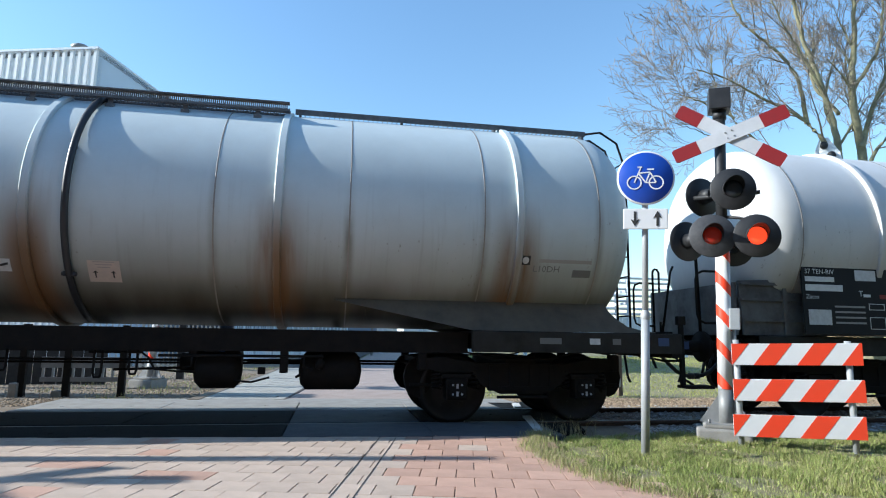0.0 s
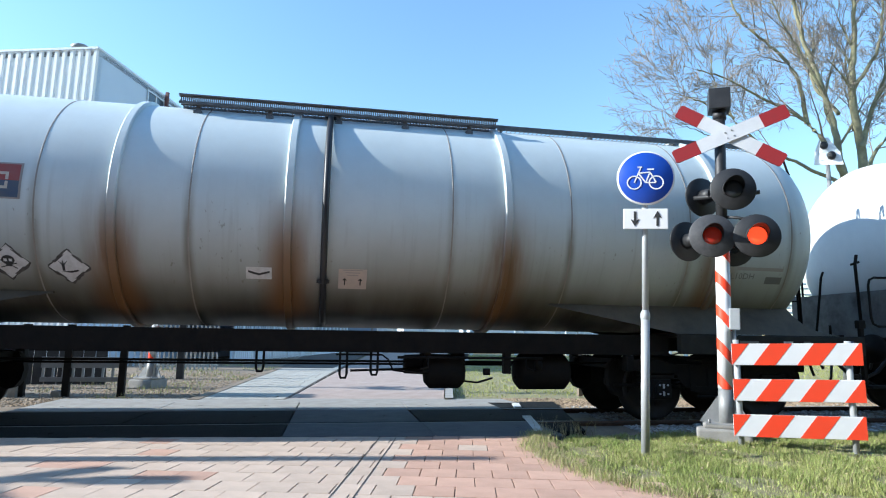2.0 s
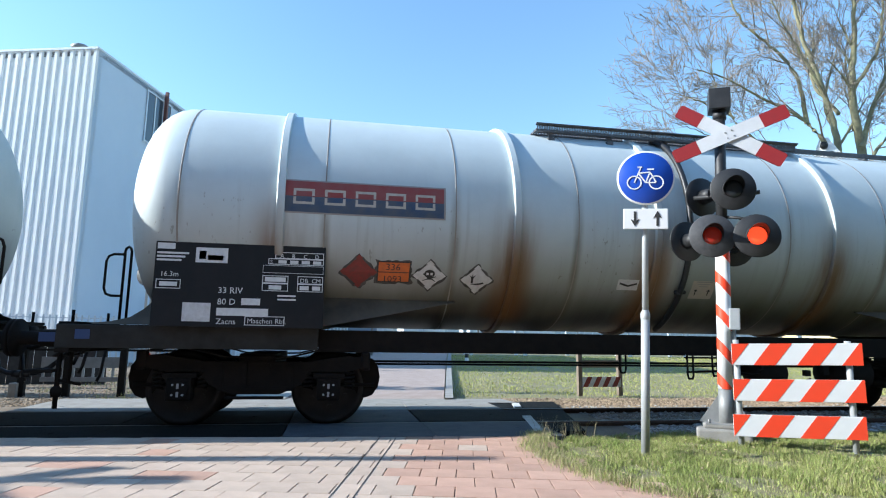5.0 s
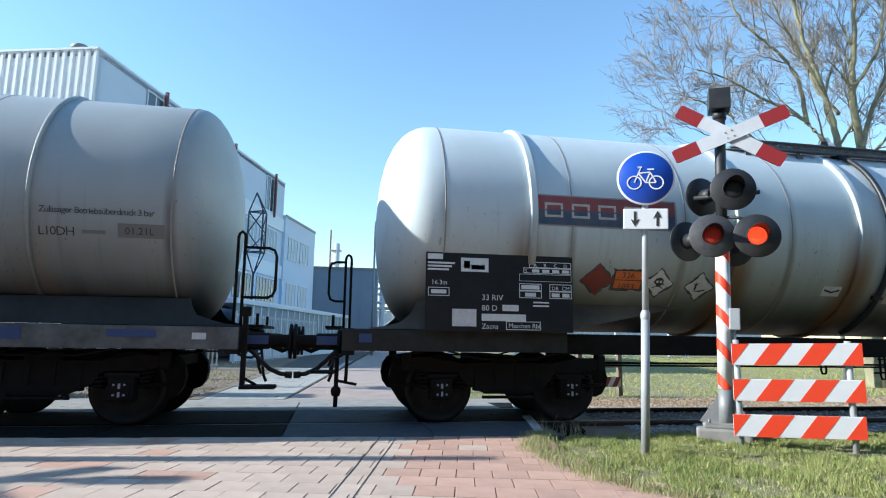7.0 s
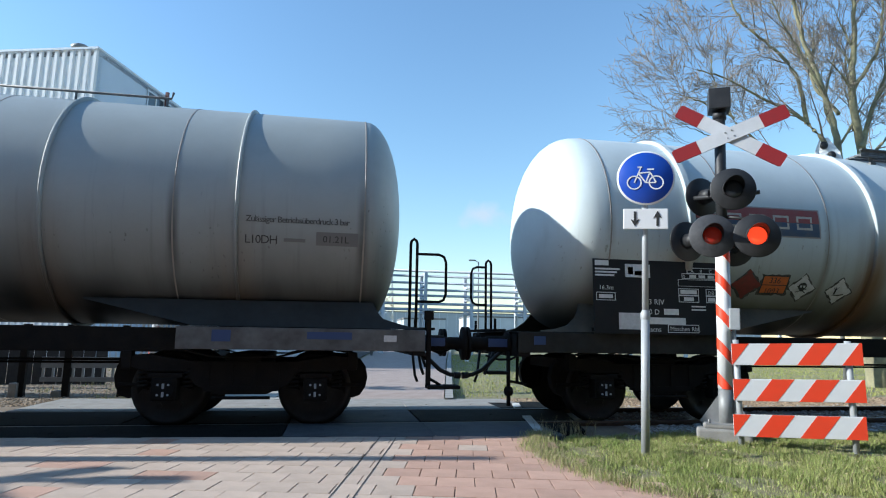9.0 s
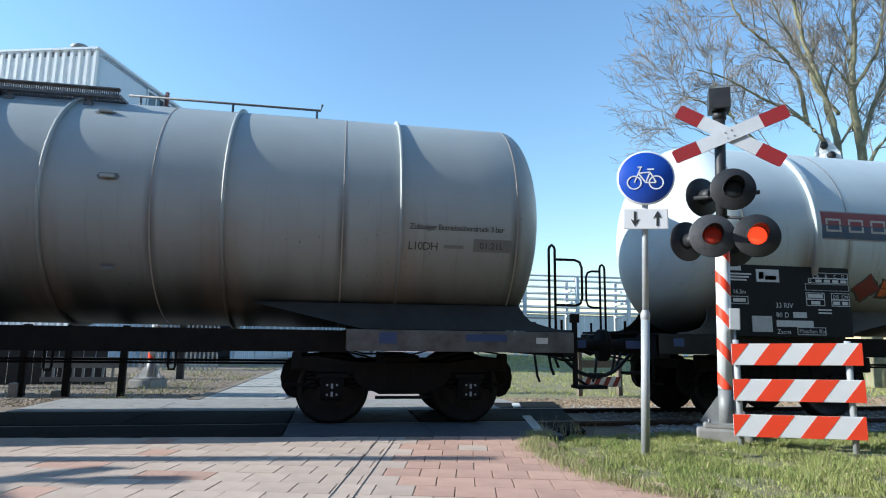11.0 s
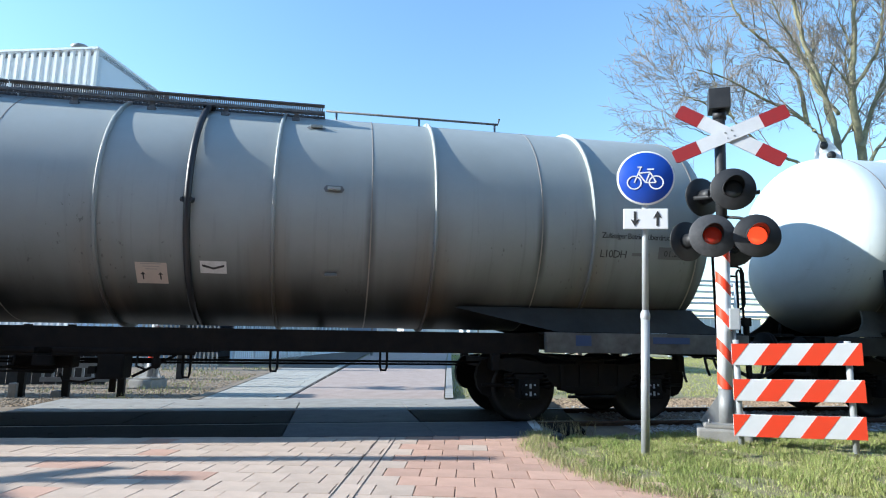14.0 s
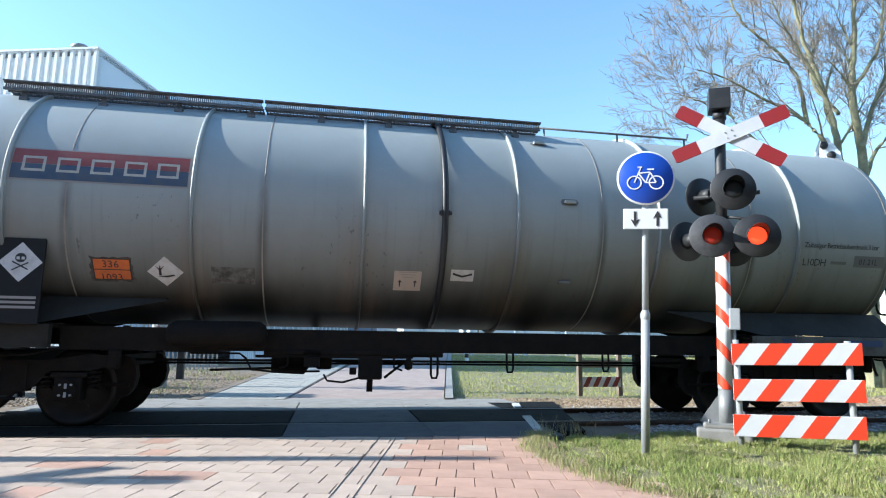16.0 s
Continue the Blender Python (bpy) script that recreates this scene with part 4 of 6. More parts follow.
    part("data_panel", box(B(), x0, x1, y, y + 0.03, z0, z1, 0.004), M["plate"], w, "black data panel with white lettering")
    f = y - 0.002
    W, H = x1 - x0, z1 - z0

    def at(u, v):
        return x0 + u * W, z1 - v * H

    def frame_box(u0, u1, v0, v1, t=0.009):
        a, c = at(u0, v0)
        b, d = at(u1, v1)
        bars(w, [(a, b, c - t, c), (a, b, d, d + t), (a, a + t, d + t, c - t), (b - t, b, d + t, c - t)], f, M["white"], "outline")

    def word(text, u, v, size):
        x, z = at(u, v)
        put_mesh("lettering", lettering(text, size, M["white"]), w, pose(x, f - 0.002, z))

    def bar(u0, u1, v0, v1, m="white"):
        a, c = at(u0, v0)
        b, d = at(u1, v1)
        bars(w, [(a, b, d, c)], f, M[m])

    if left:
        bar(0.01, 0.11, 0.02, 0.09)
        for k in range(3):
            bar(0.01, 0.19 - 0.02 * k, 0.125 + 0.042 * k, 0.148 + 0.042 * k)
        bar(0.23, 0.415, 0.06, 0.24)
        bar(0.25, 0.29, 0.10, 0.20, "plate")
        bar(0.30, 0.39, 0.15, 0.21, "plate")
        word("16.3m", 0.035, 0.415, 0.085)
        frame_box(0.015, 0.155, 0.45, 0.56)
        bar(0.035, 0.135, 0.48, 0.53)
        bar(0.175, 0.335, 0.72, 0.94, "label_white")
        word("33 RIV", 0.37, 0.60, 0.105)
        word("80 D", 0.37, 0.735, 0.105)
        bar(0.51, 0.62, 0.655, 0.735)
        bar(0.37, 0.67, 0.775, 0.865)
        word("Zacns", 0.37, 0.965, 0.095)
        frame_box(0.535, 0.77, 0.865, 0.975)
        word("Maschen Rbf.", 0.55, 0.95, 0.085)
        frame_box(0.695, 0.99, 0.08, 0.16)
        frame_box(0.655, 0.99, 0.16, 0.235)
        frame_box(0.625, 0.99, 0.245, 0.34, 0.005)
        for k, c in enumerate("ABCD"):
            word(c, 0.725 + 0.07 * k, 0.15, 0.07)
            bar(0.715 + 0.07 * k, 0.765 + 0.07 * k, 0.18, 0.22)
        word("S", 0.665, 0.228, 0.07)
        frame_box(0.625, 0.78, 0.37, 0.465)
        frame_box(0.625, 0.78, 0.465, 0.56)
        bar(0.64, 0.765, 0.39, 0.445)
        bar(0.665, 0.74, 0.49, 0.54)
        frame_box(0.835, 0.99, 0.37, 0.465)
        frame_box(0.835, 0.99, 0.465, 0.56)
        word("DB  CM", 0.85, 0.45, 0.075)
        bar(0.85, 0.905, 0.49, 0.54)
        bar(0.925, 0.975, 0.49, 0.54)
        bar(0.72, 0.83, 0.605, 0.625)
        bar(0.72, 0.83, 0.65, 0.67)
    else:
        word("37 TEN-RIV", 0.02, 0.16, 0.10)
        bar(0.02, 0.24, 0.20, 0.27)
        bar(0.02, 0.30, 0.31, 0.40)
        word("Zacns", 0.02, 0.51, 0.09)
        bar(0.40, 0.56, 0.09, 0.24, "label_white")
        word("T", 0.42, 0.46, 0.12)
        bar(0.455, 0.51, 0.43, 0.47)
        bar(0.03, 0.20, 0.66, 0.87, "label_white")
        for k in range(4):
            bar(0.23, 0.46, 0.60 + 0.075 * k, 0.625 + 0.075 * k, "logo_grey")
        frame_box(0.49, 0.61, 0.56, 0.65)
        frame_box(0.49, 0.61, 0.75, 0.92)
        bar(0.58, 0.70, 0.43, 0.49, "hazard_red")


def post_rail(w, xs, y, z1, zt, zb, width, e):
    """A narrow tall loop with a side hoop, on the end platform."""
    bm = tube(B(), [(xs, y, 1.22), (xs, y, z1 - 0.07), (xs + e * 0.012, y, z1 - 0.03), (xs + e * 0.045, y, z1), (xs + e * 0.078, y, z1 - 0.03), (xs + e * 0.09, y, z1 - 0.07), (xs + e * 0.09, y, 1.22)], 0.02)
    box(bm, xs - 0.06, xs + 0.12, y - 0.05, y + 0.05, 1.22, 1.25, 0.006)
    u0, u1 = xs + e * 0.09, xs + e * width
    tube(bm, [(u0, y, zt), (u1 - e * 0.10, y, zt), (u1 - e * 0.03, y, zt - 0.03), (u1, y, zt - 0.11), (u1, y, zb + 0.11), (u1 - e * 0.03, y, zb + 0.03), (u1 - e * 0.10, y, zb), (u0, y, zb)], 0.019)
    part("grab_rail", bm, M["black"], w, "grimy tubular grab rail with a side hoop")


def end_rail(w, xs, y, z1, width, e):
    """A hoop-shaped grab rail beside the end platform."""
    bm = B()
    tube(bm, [(xs, y, 1.2), (xs, y, z1 - 0.06), (xs + e * 0.03, y, z1 - 0.01), (xs + e * 0.07, y, z1), (xs + e * 0.11, y, z1 - 0.03), (xs + e * 0.12, y, z1 - 0.1), (xs + e * 0.12, y, 1.2)], 0.02)
    zt, zb = z1 - 0.26, z1 - 1.02
    tube(bm, [(xs + e * 0.12, y, zt), (xs + e * (width - 0.12), y, zt), (xs + e * (width - 0.03), y, zt - 0.04), (xs + e * width, y, zt - 0.13),
              (xs + e * width, y, zb + 0.13), (xs + e * (width - 0.03), y, zb + 0.04), (xs + e * (width - 0.12), y, zb), (xs + e * 0.12, y, zb)], 0.018)
    part("grab_rail", bm, M["black"], w, "black tubular grab rail")


def skin_pipe(w, x, clips):
    part("drain_pipe", curved_strip(x, TANK_R + 0.055, -70, 72, 0.042), M["hose"], w, "black pipe running over the tank's flank")
    for a in clips:
        bm = B()
        c, s = math.cos(radians(a)), math.sin(radians(a))
        r = TANK_R + 0.055
        rod(bm, (x - 0.08, -r * c, TANK_Z + r * s), (x + 0.08, -r * c, TANK_Z + r * s), 0.026, seg=8)
        box(bm, x - 0.06, x + 0.06, -r * c - 0.03, -r * c + 0.06, TANK_Z + r * s - 0.03, TANK_Z + r * s + 0.03, 0.008)
        part("pipe_clip", bm, M["hose"], w)


def under_gear(w, drums, rods, gx):
    for x0, x1, z, r, y in drums:
        bm = lathe(B(), [(x0, 0), (x0 + 0.03, r * 0.7), (x0 + 0.10, r), (x1 - 0.10, r), (x1 - 0.03, r * 0.7), (x1, 0)], (0, y, z), "x", 28)
        part("air_reservoir", bm, M["black"], w, "black air reservoir under the frame")
    bm = B()
    for z in (0.80, 0.72):
        rod(bm, (-4.2, -0.55 if z > 0.75 else 0.5, z), (4.2, -0.55 if z > 0.75 else 0.5, z), 0.016, seg=8)
    part("brake_rod", bm, M["black"], w)
    for x, z0 in rods:
        bm = B()
        tube(bm, [(x - 0.045, -0.955, 0.95), (x - 0.045, -0.955, z0 + 0.03), (x - 0.03, -0.955, z0 - 0.02), (x + 0.03, -0.955, z0 - 0.02), (x + 0.045, -0.955, z0 + 0.03), (x + 0.045, -0.955, 0.95)], 0.016, 6)
        part("hanger", bm, M["black"], w)
    gear = []
    gear.append(("distributor_valve", box(B(), gx + 0.05, gx + 0.25, -0.85, -0.6, 0.70, 0.93, 0.03)))
    gear.append(("load_lever_box", box(B(), gx + 0.75, gx + 0.85, -1.02, -0.90, 0.66, 0.95, 0.012)))
    gear.append(("brake_cylinder", lathe(B(), [(gx - 0.55, 0), (gx - 0.55, 0.13), (gx - 0.12, 0.15), (gx - 0.08, 0.09), (gx - 0.02, 0.0)], (0, -0.45, 0.76), "x", 18)))
    gear.append(("brake_lever", rod(B(), (gx + 0.30, -0.6, 0.80), (gx + 1.25, -0.6, 0.80), 0.022, seg=8)))
    gear.append(("brake_lever", rod(B(), (gx + 0.95, -0.85, 0.60), (gx + 1.35, -0.45, 0.86), 0.018, seg=8)))
    gear.append(("brake_lever", rod(B(), (gx - 1.3, -0.7, 0.68), (gx - 0.1, -0.7, 0.72), 0.016, seg=8)))
    gear.append(("air_pipe", tube(B(), [(gx - 1.5, -0.98, 0.90), (gx - 0.9, -0.98, 0.90), (gx - 0.82, -0.98, 0.84), (gx - 0.75, -0.96, 0.70), (gx - 0.45, -0.95, 0.67), (gx + 0.10, -0.92, 0.68)], 0.014, 6)))
    gear.append(("air_pipe", tube(B(), [(gx + 0.15, -0.9, 0.64), (gx + 0.2, -0.92, 0.56), (gx + 0.4, -0.92, 0.54), (gx + 0.62, -0.9, 0.60)], 0.014, 6)))
    gear.append(("bracket", box(B(), gx - 0.35, gx - 0.25, -1.0, -0.6, 0.86, 0.95, 0.01)))
    gear.append(("bracket", box(B(), gx + 0.48, gx + 0.57, -0.98, -0.9, 0.64, 0.73, 0.012)))
    gear.append(("air_pipe", rod(B(), (gx - 0.7, -1.02, 0.87), (gx + 1.3, -1.02, 0.87), 0.018, seg=8)))
    gear.append(("handle", tube(B(), [(gx + 1.05, -1.04, 0.86), (gx + 1.05, -1.06, 0.74), (gx + 1.16, -1.06, 0.70)], 0.013, 6)))
    gear.append(("handle", tube(B(), [(gx - 0.3, -1.04, 0.86), (gx - 0.3, -1.06, 0.75), (gx - 0.4, -1.06, 0.72)], 0.013, 6)))
    gear.append(("valve", lathe(B(), [(0.70, 0.0), (0.72, 0.05), (0.80, 0.06), (0.84, 0.035), (0.90, 0.035), (0.90, 0.0)], (gx + 1.25, -0.98, 0), "z", 12)))
    for name, bm in gear:
        part(name, bm, M["black"], w)


def tank_wagon(x0, half, weld, pivot, tank, rings, ring_w, ring_h, seams, label, sole_mat, beam_label, depth=0.78, power=2.5):
    w = thing("tank_wagon", pose(x0, TRACK_Y, 0), label, "tank wagon", "wagons of the freight train")
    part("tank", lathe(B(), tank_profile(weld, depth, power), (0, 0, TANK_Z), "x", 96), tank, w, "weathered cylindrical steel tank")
    for x in rings:
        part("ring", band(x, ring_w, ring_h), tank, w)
    for x in seams:
        part("weld_seam", band(x, 0.018, 0.004, edge=0.003), M["seam"], w)
    part("end_seam", band(weld - 0.01, 0.022, 0.005, edge=0.004), M["seam"], w)
    part("end_seam", band(-weld + 0.01, 0.022, 0.005, edge=0.004), M["seam"], w)
    wagon_frame(w, half, pivot - 0.75, sole_mat, beam_label)
    for e in (-1, 1):
        add_bogie(w, e * pivot)
    WAGONS.append((w, x0))
    return w


def wagon_white():
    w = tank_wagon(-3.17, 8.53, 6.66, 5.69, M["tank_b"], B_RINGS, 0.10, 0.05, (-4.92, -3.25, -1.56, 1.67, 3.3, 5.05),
                   "dirty white tank wagon with rust-streaked ring bands", M["sole_b"], "dirty brown sole bar")
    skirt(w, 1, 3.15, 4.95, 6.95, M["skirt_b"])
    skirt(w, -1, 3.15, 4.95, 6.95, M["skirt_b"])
    walkway(w, -1.95, 2.45)
    dome_hatch(w, 0.9)
    bm = B()
    box(bm, 2.5, 6.85, -0.66, -0.63, 4.235, 4.31)
    x = 2.55
    while x < 6.8:
        box(bm, x, x + 0.01, -0.66, 0.0, 4.27, 4.285)
        x += 0.07
    for x in (2.55, 4.0, 5.4, 6.8):
        box(bm, x, x + 0.03, -0.65, -0.35, 4.06, 4.27)
    part("roof_grating", bm, M["walk"], w, "low steel grating along the roof")
    bm = B()
    for y in (-0.55, -0.15):
        tube(bm, [(6.85, y, 4.30), (7.15, y, 4.36), (7.42, y, 4.2), (7.52, y, 3.9), (7.56, y, 3.2), (7.56, y, 1.25)], 0.018)
    for k in range(9):
        rod(bm, (7.545, -0.55, 1.5 + 0.3 * k), (7.545, -0.15, 1.5 + 0.3 * k), 0.012, seg=6)
    part("ladder", bm, M["black"], w, "black end ladder")
    skin_pipe(w, 0.05, (62, -38))
    logo(w, -5.45, -3.39, 2.63, 3.06)
    diamond(w, -4.47, 1.955, 0.24, M["hazard_red"], "worn red flame label", soot=1)
    orange_plate(w, -4.02, 1.965)
    diamond(w, -3.55, 1.935, 0.22, M["label_white"], "white diamond label with a skull", "skull", soot=2)
    diamond(w, -2.91, 1.90, 0.22, M["label_white"], "white diamond label with tree and fish", "fish", soot=3)
    hook_label(w, -0.74, 1.90)
    arrow_label(w, 0.42, 1.86)
    data_panel(w, -6.88, -4.89, 1.22, 2.23, -1.43, True)
    for x in (-6.8, -5.0):
        part("panel_bracket", box(B(), x - 0.03, x + 0.03, -1.40, -1.20, 1.25, 1.30), M["black"], w)
    words(w, "L10DH", 5.75, 2.03, 0.13, M["grey_ink"])
    put_mesh("mark_disc", wrap(patch(0.13, 0.13, M["dark_ink"], 2, 2), 5.64, 2.17), w)
    put_mesh("mark_dot", wrap(patch(0, 0, M["label_white"], shape=[(0.045 * math.cos(k * 0.524), 0.05 * math.sin(k * 0.524)) for k in range(12)]), 5.64, 2.17, 0.007), w)
    put_mesh("text_bar", wrap(patch(0.75, 0.05, M["logo_grey"]), 6.2, 2.17), w)
    put_mesh("text_bar", wrap(patch(0.26, 0.11, M["grey_ink"]), 6.45, 2.02), w)
    for x, ww, m in ((6.55, 0.15, "label_white"), (6.88, 0.12, "grey_ink"), (5.85, 0.30, "grey_ink")):
        bars(w, [(x, x + ww, 1.07, 1.15)], -1.342, M[m], "beam_label")
    bars(w, [(x, x + 0.16, 1.06, 1.17) for x in (-7.7, 7.55)], -1.345, M["blue_tag"], "beam_label")
    post_rail(w, -7.78, 0.57, 2.42, 2.30, 1.68, 0.34, -1)
    under_gear(w, [(1.42, 2.02, 0.68, 0.23, -0.75), (2.72, 3.55, 0.68, 0.25, -0.70)], [(-0.7, 0.70), (0.35, 0.62), (0.75, 0.66)], 1.75)
    return w


def wagon_grey():
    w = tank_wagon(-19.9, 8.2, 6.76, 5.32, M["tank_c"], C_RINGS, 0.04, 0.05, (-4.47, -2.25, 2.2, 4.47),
                   "grey tank wagon with soot and painted shade low on its flank, thin rings", M["sole_c"], "pale grey dirty sole bar", 0.56, 2.05)
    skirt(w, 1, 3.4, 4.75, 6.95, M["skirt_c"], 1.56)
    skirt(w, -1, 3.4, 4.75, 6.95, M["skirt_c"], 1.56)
    walkway(w, -5.6, 1.55, split=-2.4)
    dome_hatch(w, -0.6)
    bm = B()
    tube(bm, [(1.55, -0.62, 4.33), (4.10, -0.62, 4.33), (4.12, -0.62, 4.42)], 0.018)
    for x in (1.7, 2.9, 4.05):
        rod(bm, (x, -0.62, 4.05), (x, -0.62, 4.33), 0.016, seg=8)
    part("roof_rail", bm, M["walk"], w, "thin grey pipe along the roof")
    skin_pipe(w, 0.01, (60, -3))
    logo(w, -5.10, -3.12, 2.86, 3.27)
    part("data_panel", box(B(), -6.6, -4.66, -1.43, -1.40, 1.22, 2.2, 0.004), M["plate"], w, "dark blue-black data panel")
    me = patch(0, 0, M["label_white"], shape=[(-0.23, 0), (0, -0.23), (0.23, 0), (0, 0.23)])
    put_mesh("hazard_label", me, w, pose(-4.9, -1.436, 1.92), "white diamond label with a skull")
    c = [(0.06 * math.cos(a), 0.05 + 0.055 * math.sin(a)) for a in [k * math.pi / 6 for k in range(12)]]
    put_mesh("skull_mark", patch(0, 0, M["dark_ink"], shape=c), w, pose(-4.9, -1.44, 1.92))
    for s in (-1, 1):
        put_mesh("eye_mark", patch(0.034, 0.034, M["label_white"]), w, pose(-4.9 + s * 0.026, -1.443, 1.965))
        put_mesh("bone_mark", patch(0, 0, M["dark_ink"], shape=[(-0.09, -0.045 * s), (-0.08, -0.057 * s), (0.09, 0.035 * s), (0.08, 0.047 * s)]), w, pose(-4.9, -1.4405 - 0.001 * s, 1.875))
    bars(w, [(-5.6, -4.7, 1.50 - 0.055 * k, 1.53 - 0.055 * k) for k in range(3)], -1.433, M["logo_grey"])
    orange_plate(w, -3.99, 1.89)
    diamond(w, -3.39, 1.88, 0.21, M["label_white"], "white diamond label with tree and fish", "fish")
    side_plate(w, -2.6, 1.86, 0.52, 0.24, M["scrubbed"], "faded_decal", "scrubbed-off dark sticker remains")
    arrow_label(w, -0.42, 1.86)
    hook_label(w, 0.30, 1.95)
    for x, z in ((1.72, 2.96), (1.72, 1.92), (1.45, 3.9)):
        put_mesh("lug_base", wrap(patch(0, 0, M["grey_ink"], shape=[(-0.13, 0), (-0.1, -0.045), (0.1, -0.045), (0.13, 0), (0.1, 0.045), (-0.1, 0.045)]), x, z), w)
        a = math.asin((z - TANK_Z) / TANK_R)
        y, zz = -(TANK_R + 0.03) * math.cos(a), TANK_Z + (TANK_R + 0.03) * math.sin(a)
        part("lug", box(B(), x - 0.08, x + 0.08, y - 0.02, y + 0.04, zz - 0.02, zz + 0.02, 0.008), M["tank_c"], w)
    words(w, "Zulässiger Betriebsüberdruck 3 bar", 5.31, 2.505, 0.108, M["dark_ink"], spacing=0.84)
    words(w, "L10DH", 5.30, 2.25, 0.15, M["dark_ink"], spacing=0.85)
    put_mesh("text_bar", wrap(patch(0.26, 0.045, M["grey_ink"]), 5.90, 2.30), w)
    put_mesh("test_plate", wrap(patch(0.52, 0.17, M["grey_ink"], 2, 2), 6.42, 2.33), w, label="grey painted test mark")
    words(w, "01.21L", 6.24, 2.29, 0.12, M["dark_ink"], 0.008)
    for x, ww, z0, z1, m in ((6.1, 0.55, 1.09, 1.18, "blue_tag"), (7.05, 0.16, 1.07, 1.15, "label_white"), (4.98, 0.22, 1.05, 1.19, "blue_tag")):
        bars(w, [(x, x + ww, z0, z1)], -1.345, M[m], "beam_label")
    post_rail(w, 7.43, -0.83, 2.49, 2.28, 1.62, 0.50, 1)
    under_gear(w, [(-3.35, -2.15, 1.14, 0.16, -1.15)], [(2.45, 0.72), (1.05, 0.70), (0.0, 0.62)], -1.6)
    bm = B()
    for a, b in ((-1.7, 0.1), (-2.2, -1.5)):
        rod(bm, (a, -1.0, 0.92), (b, -1.0, 0.92), 0.05, seg=12)
    box(bm, -1.0, -0.7, -1.05, -0.7, 0.58, 0.88, 0.03)
    rod(bm, (-0.85, -0.9, 0.42), (-0.85, -0.9, 0.6), 0.04, seg=10)
    box(bm, -1.7, -1.5, -1.08, -0.9, 0.74, 0.86, 0.01)
    part("drain_valve", bm, M["black"], w, "greasy valve and pipes under the frame")
    return w


def wagon_clean():
    w = tank_wagon(13.35, 8.02, 6.74, 5.3, M["tank_a"], A_RINGS, 0.09, 0.05, (-4.6, -3.0, 3.0, 4.6),
                   "clean white tank wagon with a dark data panel", M["sole_c"], "grey sole bar")
    for s in (-1, 1):
        y0, y1 = sorted((s * 1.18, s * 1.22))
        bm = prism(B(), [(-7.55, 1.235), (-7.60, 2.02), (-6.30, 2.08), (-6.05, 1.60), (-5.45, 1.235)], "y", y0, y1)
        for z in (1.45, 1.75, 1.98):
            part("rib", box(B(), -7.58, -6.25, y0 - 0.03, y1 + 0.03, z - 0.02, z + 0.02), M["sole_c"], w)
        part("rib", box(B(), -6.9, -6.84, y0 - 0.035, y1 + 0.035, 1.24, 2.04), M["sole_c"], w)
        part("saddle_plate", bm, M["sole_c"], w, "ribbed grey saddle plate at the tank end")
    for x in (-7.62, -6.28):
        part("saddle_cross_plate", box(B(), x - 0.02, x + 0.02, -1.17, 1.17, 1.24, 1.6 if x > -7 else 2.0), M["sole_c"], w)
    data_panel(w, -6.72, -4.5, 1.26, 2.30, -1.43, False)
    end_rail(w, -7.62, -1.05, 2.42, 0.55, -1)
    end_rail(w, -7.62, 0.9, 2.42, 0.5, -1)
    bm = B()
    tube(bm, [(-7.7, -0.4, 1.2), (-7.72, -0.4, 2.45), (-7.68, -0.4, 2.62)], 0.025)
    rod(bm, (-7.80, -0.4, 2.45), (-7.64, -0.4, 2.50), 0.02, seg=8)
    tube(bm, [(-7.95, 0.3, 1.2), (-7.75, 0.3, 2.3), (-7.7, 0.3, 2.4)], 0.02)
    part("brake_column", bm, M["black"], w, "black hand brake column")
    walkway(w, -4.0, 4.0)
    under_gear(w, [(0.75, 1.35, 0.68, 0.22, -0.75)], [(-0.7, 0.70)], 1.6)
    return w


wagon_clean()
wagon_white()
wagon_grey()
# ---- signs and barriers by the crossing ----


def rounded_disc(bm, r, y0, y1, seg=48, cx=0, cz=0, bev=0.006):
    return lathe(bm, [(y0, 0), (y0, r - bev), (y0 + bev, r), (y1 - bev, r), (y1, r - bev), (y1, 0)], (cx, 0, cz), "y", seg)


def ring_flat(cx, cz, r, t, y, seg=28):
    return lathe(B(), [(y, r - t), (y - 0.004, r - t), (y - 0.004, r), (y, r)], (cx, 0, cz), "y", seg, smooth=False)


def strip(a, b, t, y):
    a, b = Vector((a[0], 0, a[1])), Vector((b[0], 0, b[1]))
    d = (b - a).normalized()
    nrm = Vector((-d.z, 0, d.x)) * t / 2
    return prism(B(), [(p.x, p.z) for p in (a + nrm, b + nrm, b - nrm, a - nrm)], "y", y - 0.004, y)


def cycle_sign():
    w = thing("cycle_path_sign", pose(3.19, 5.86, -0.05) @ pose(0, 0, 0, 0, 1.9, -24), "round blue cycle path sign on a grey steel post", "road sign")
    bm = rod(B(), (0, 0, 0), (0, 0, 1.42), 0.044, seg=20)
    part("post_sleeve", bm, M["galv"], w, "thicker lower half of the grey post")
    part("post", rod(B(), (0, 0, 1.4), (0, 0, 3.22), 0.033, seg=20), M["galv"], w)
    part("sleeve_cap", lathe(B(), [(1.40, 0.045), (1.42, 0.05), (1.46, 0.05), (1.50, 0.034)], (0, 0, 0), "z", 20), M["galv"], w)
    cz = 2.925
    part("sign_rim", rounded_disc(B(), 0.30, -0.075, -0.045, cz=cz), M["sign_white"], w, "white rim of the round sign")
    part("sign_face", rounded_disc(B(), 0.282, -0.0785, -0.07, cz=cz, bev=0.001), M["sign_blue"], w, "blue face of the round sign")
    y = -0.080
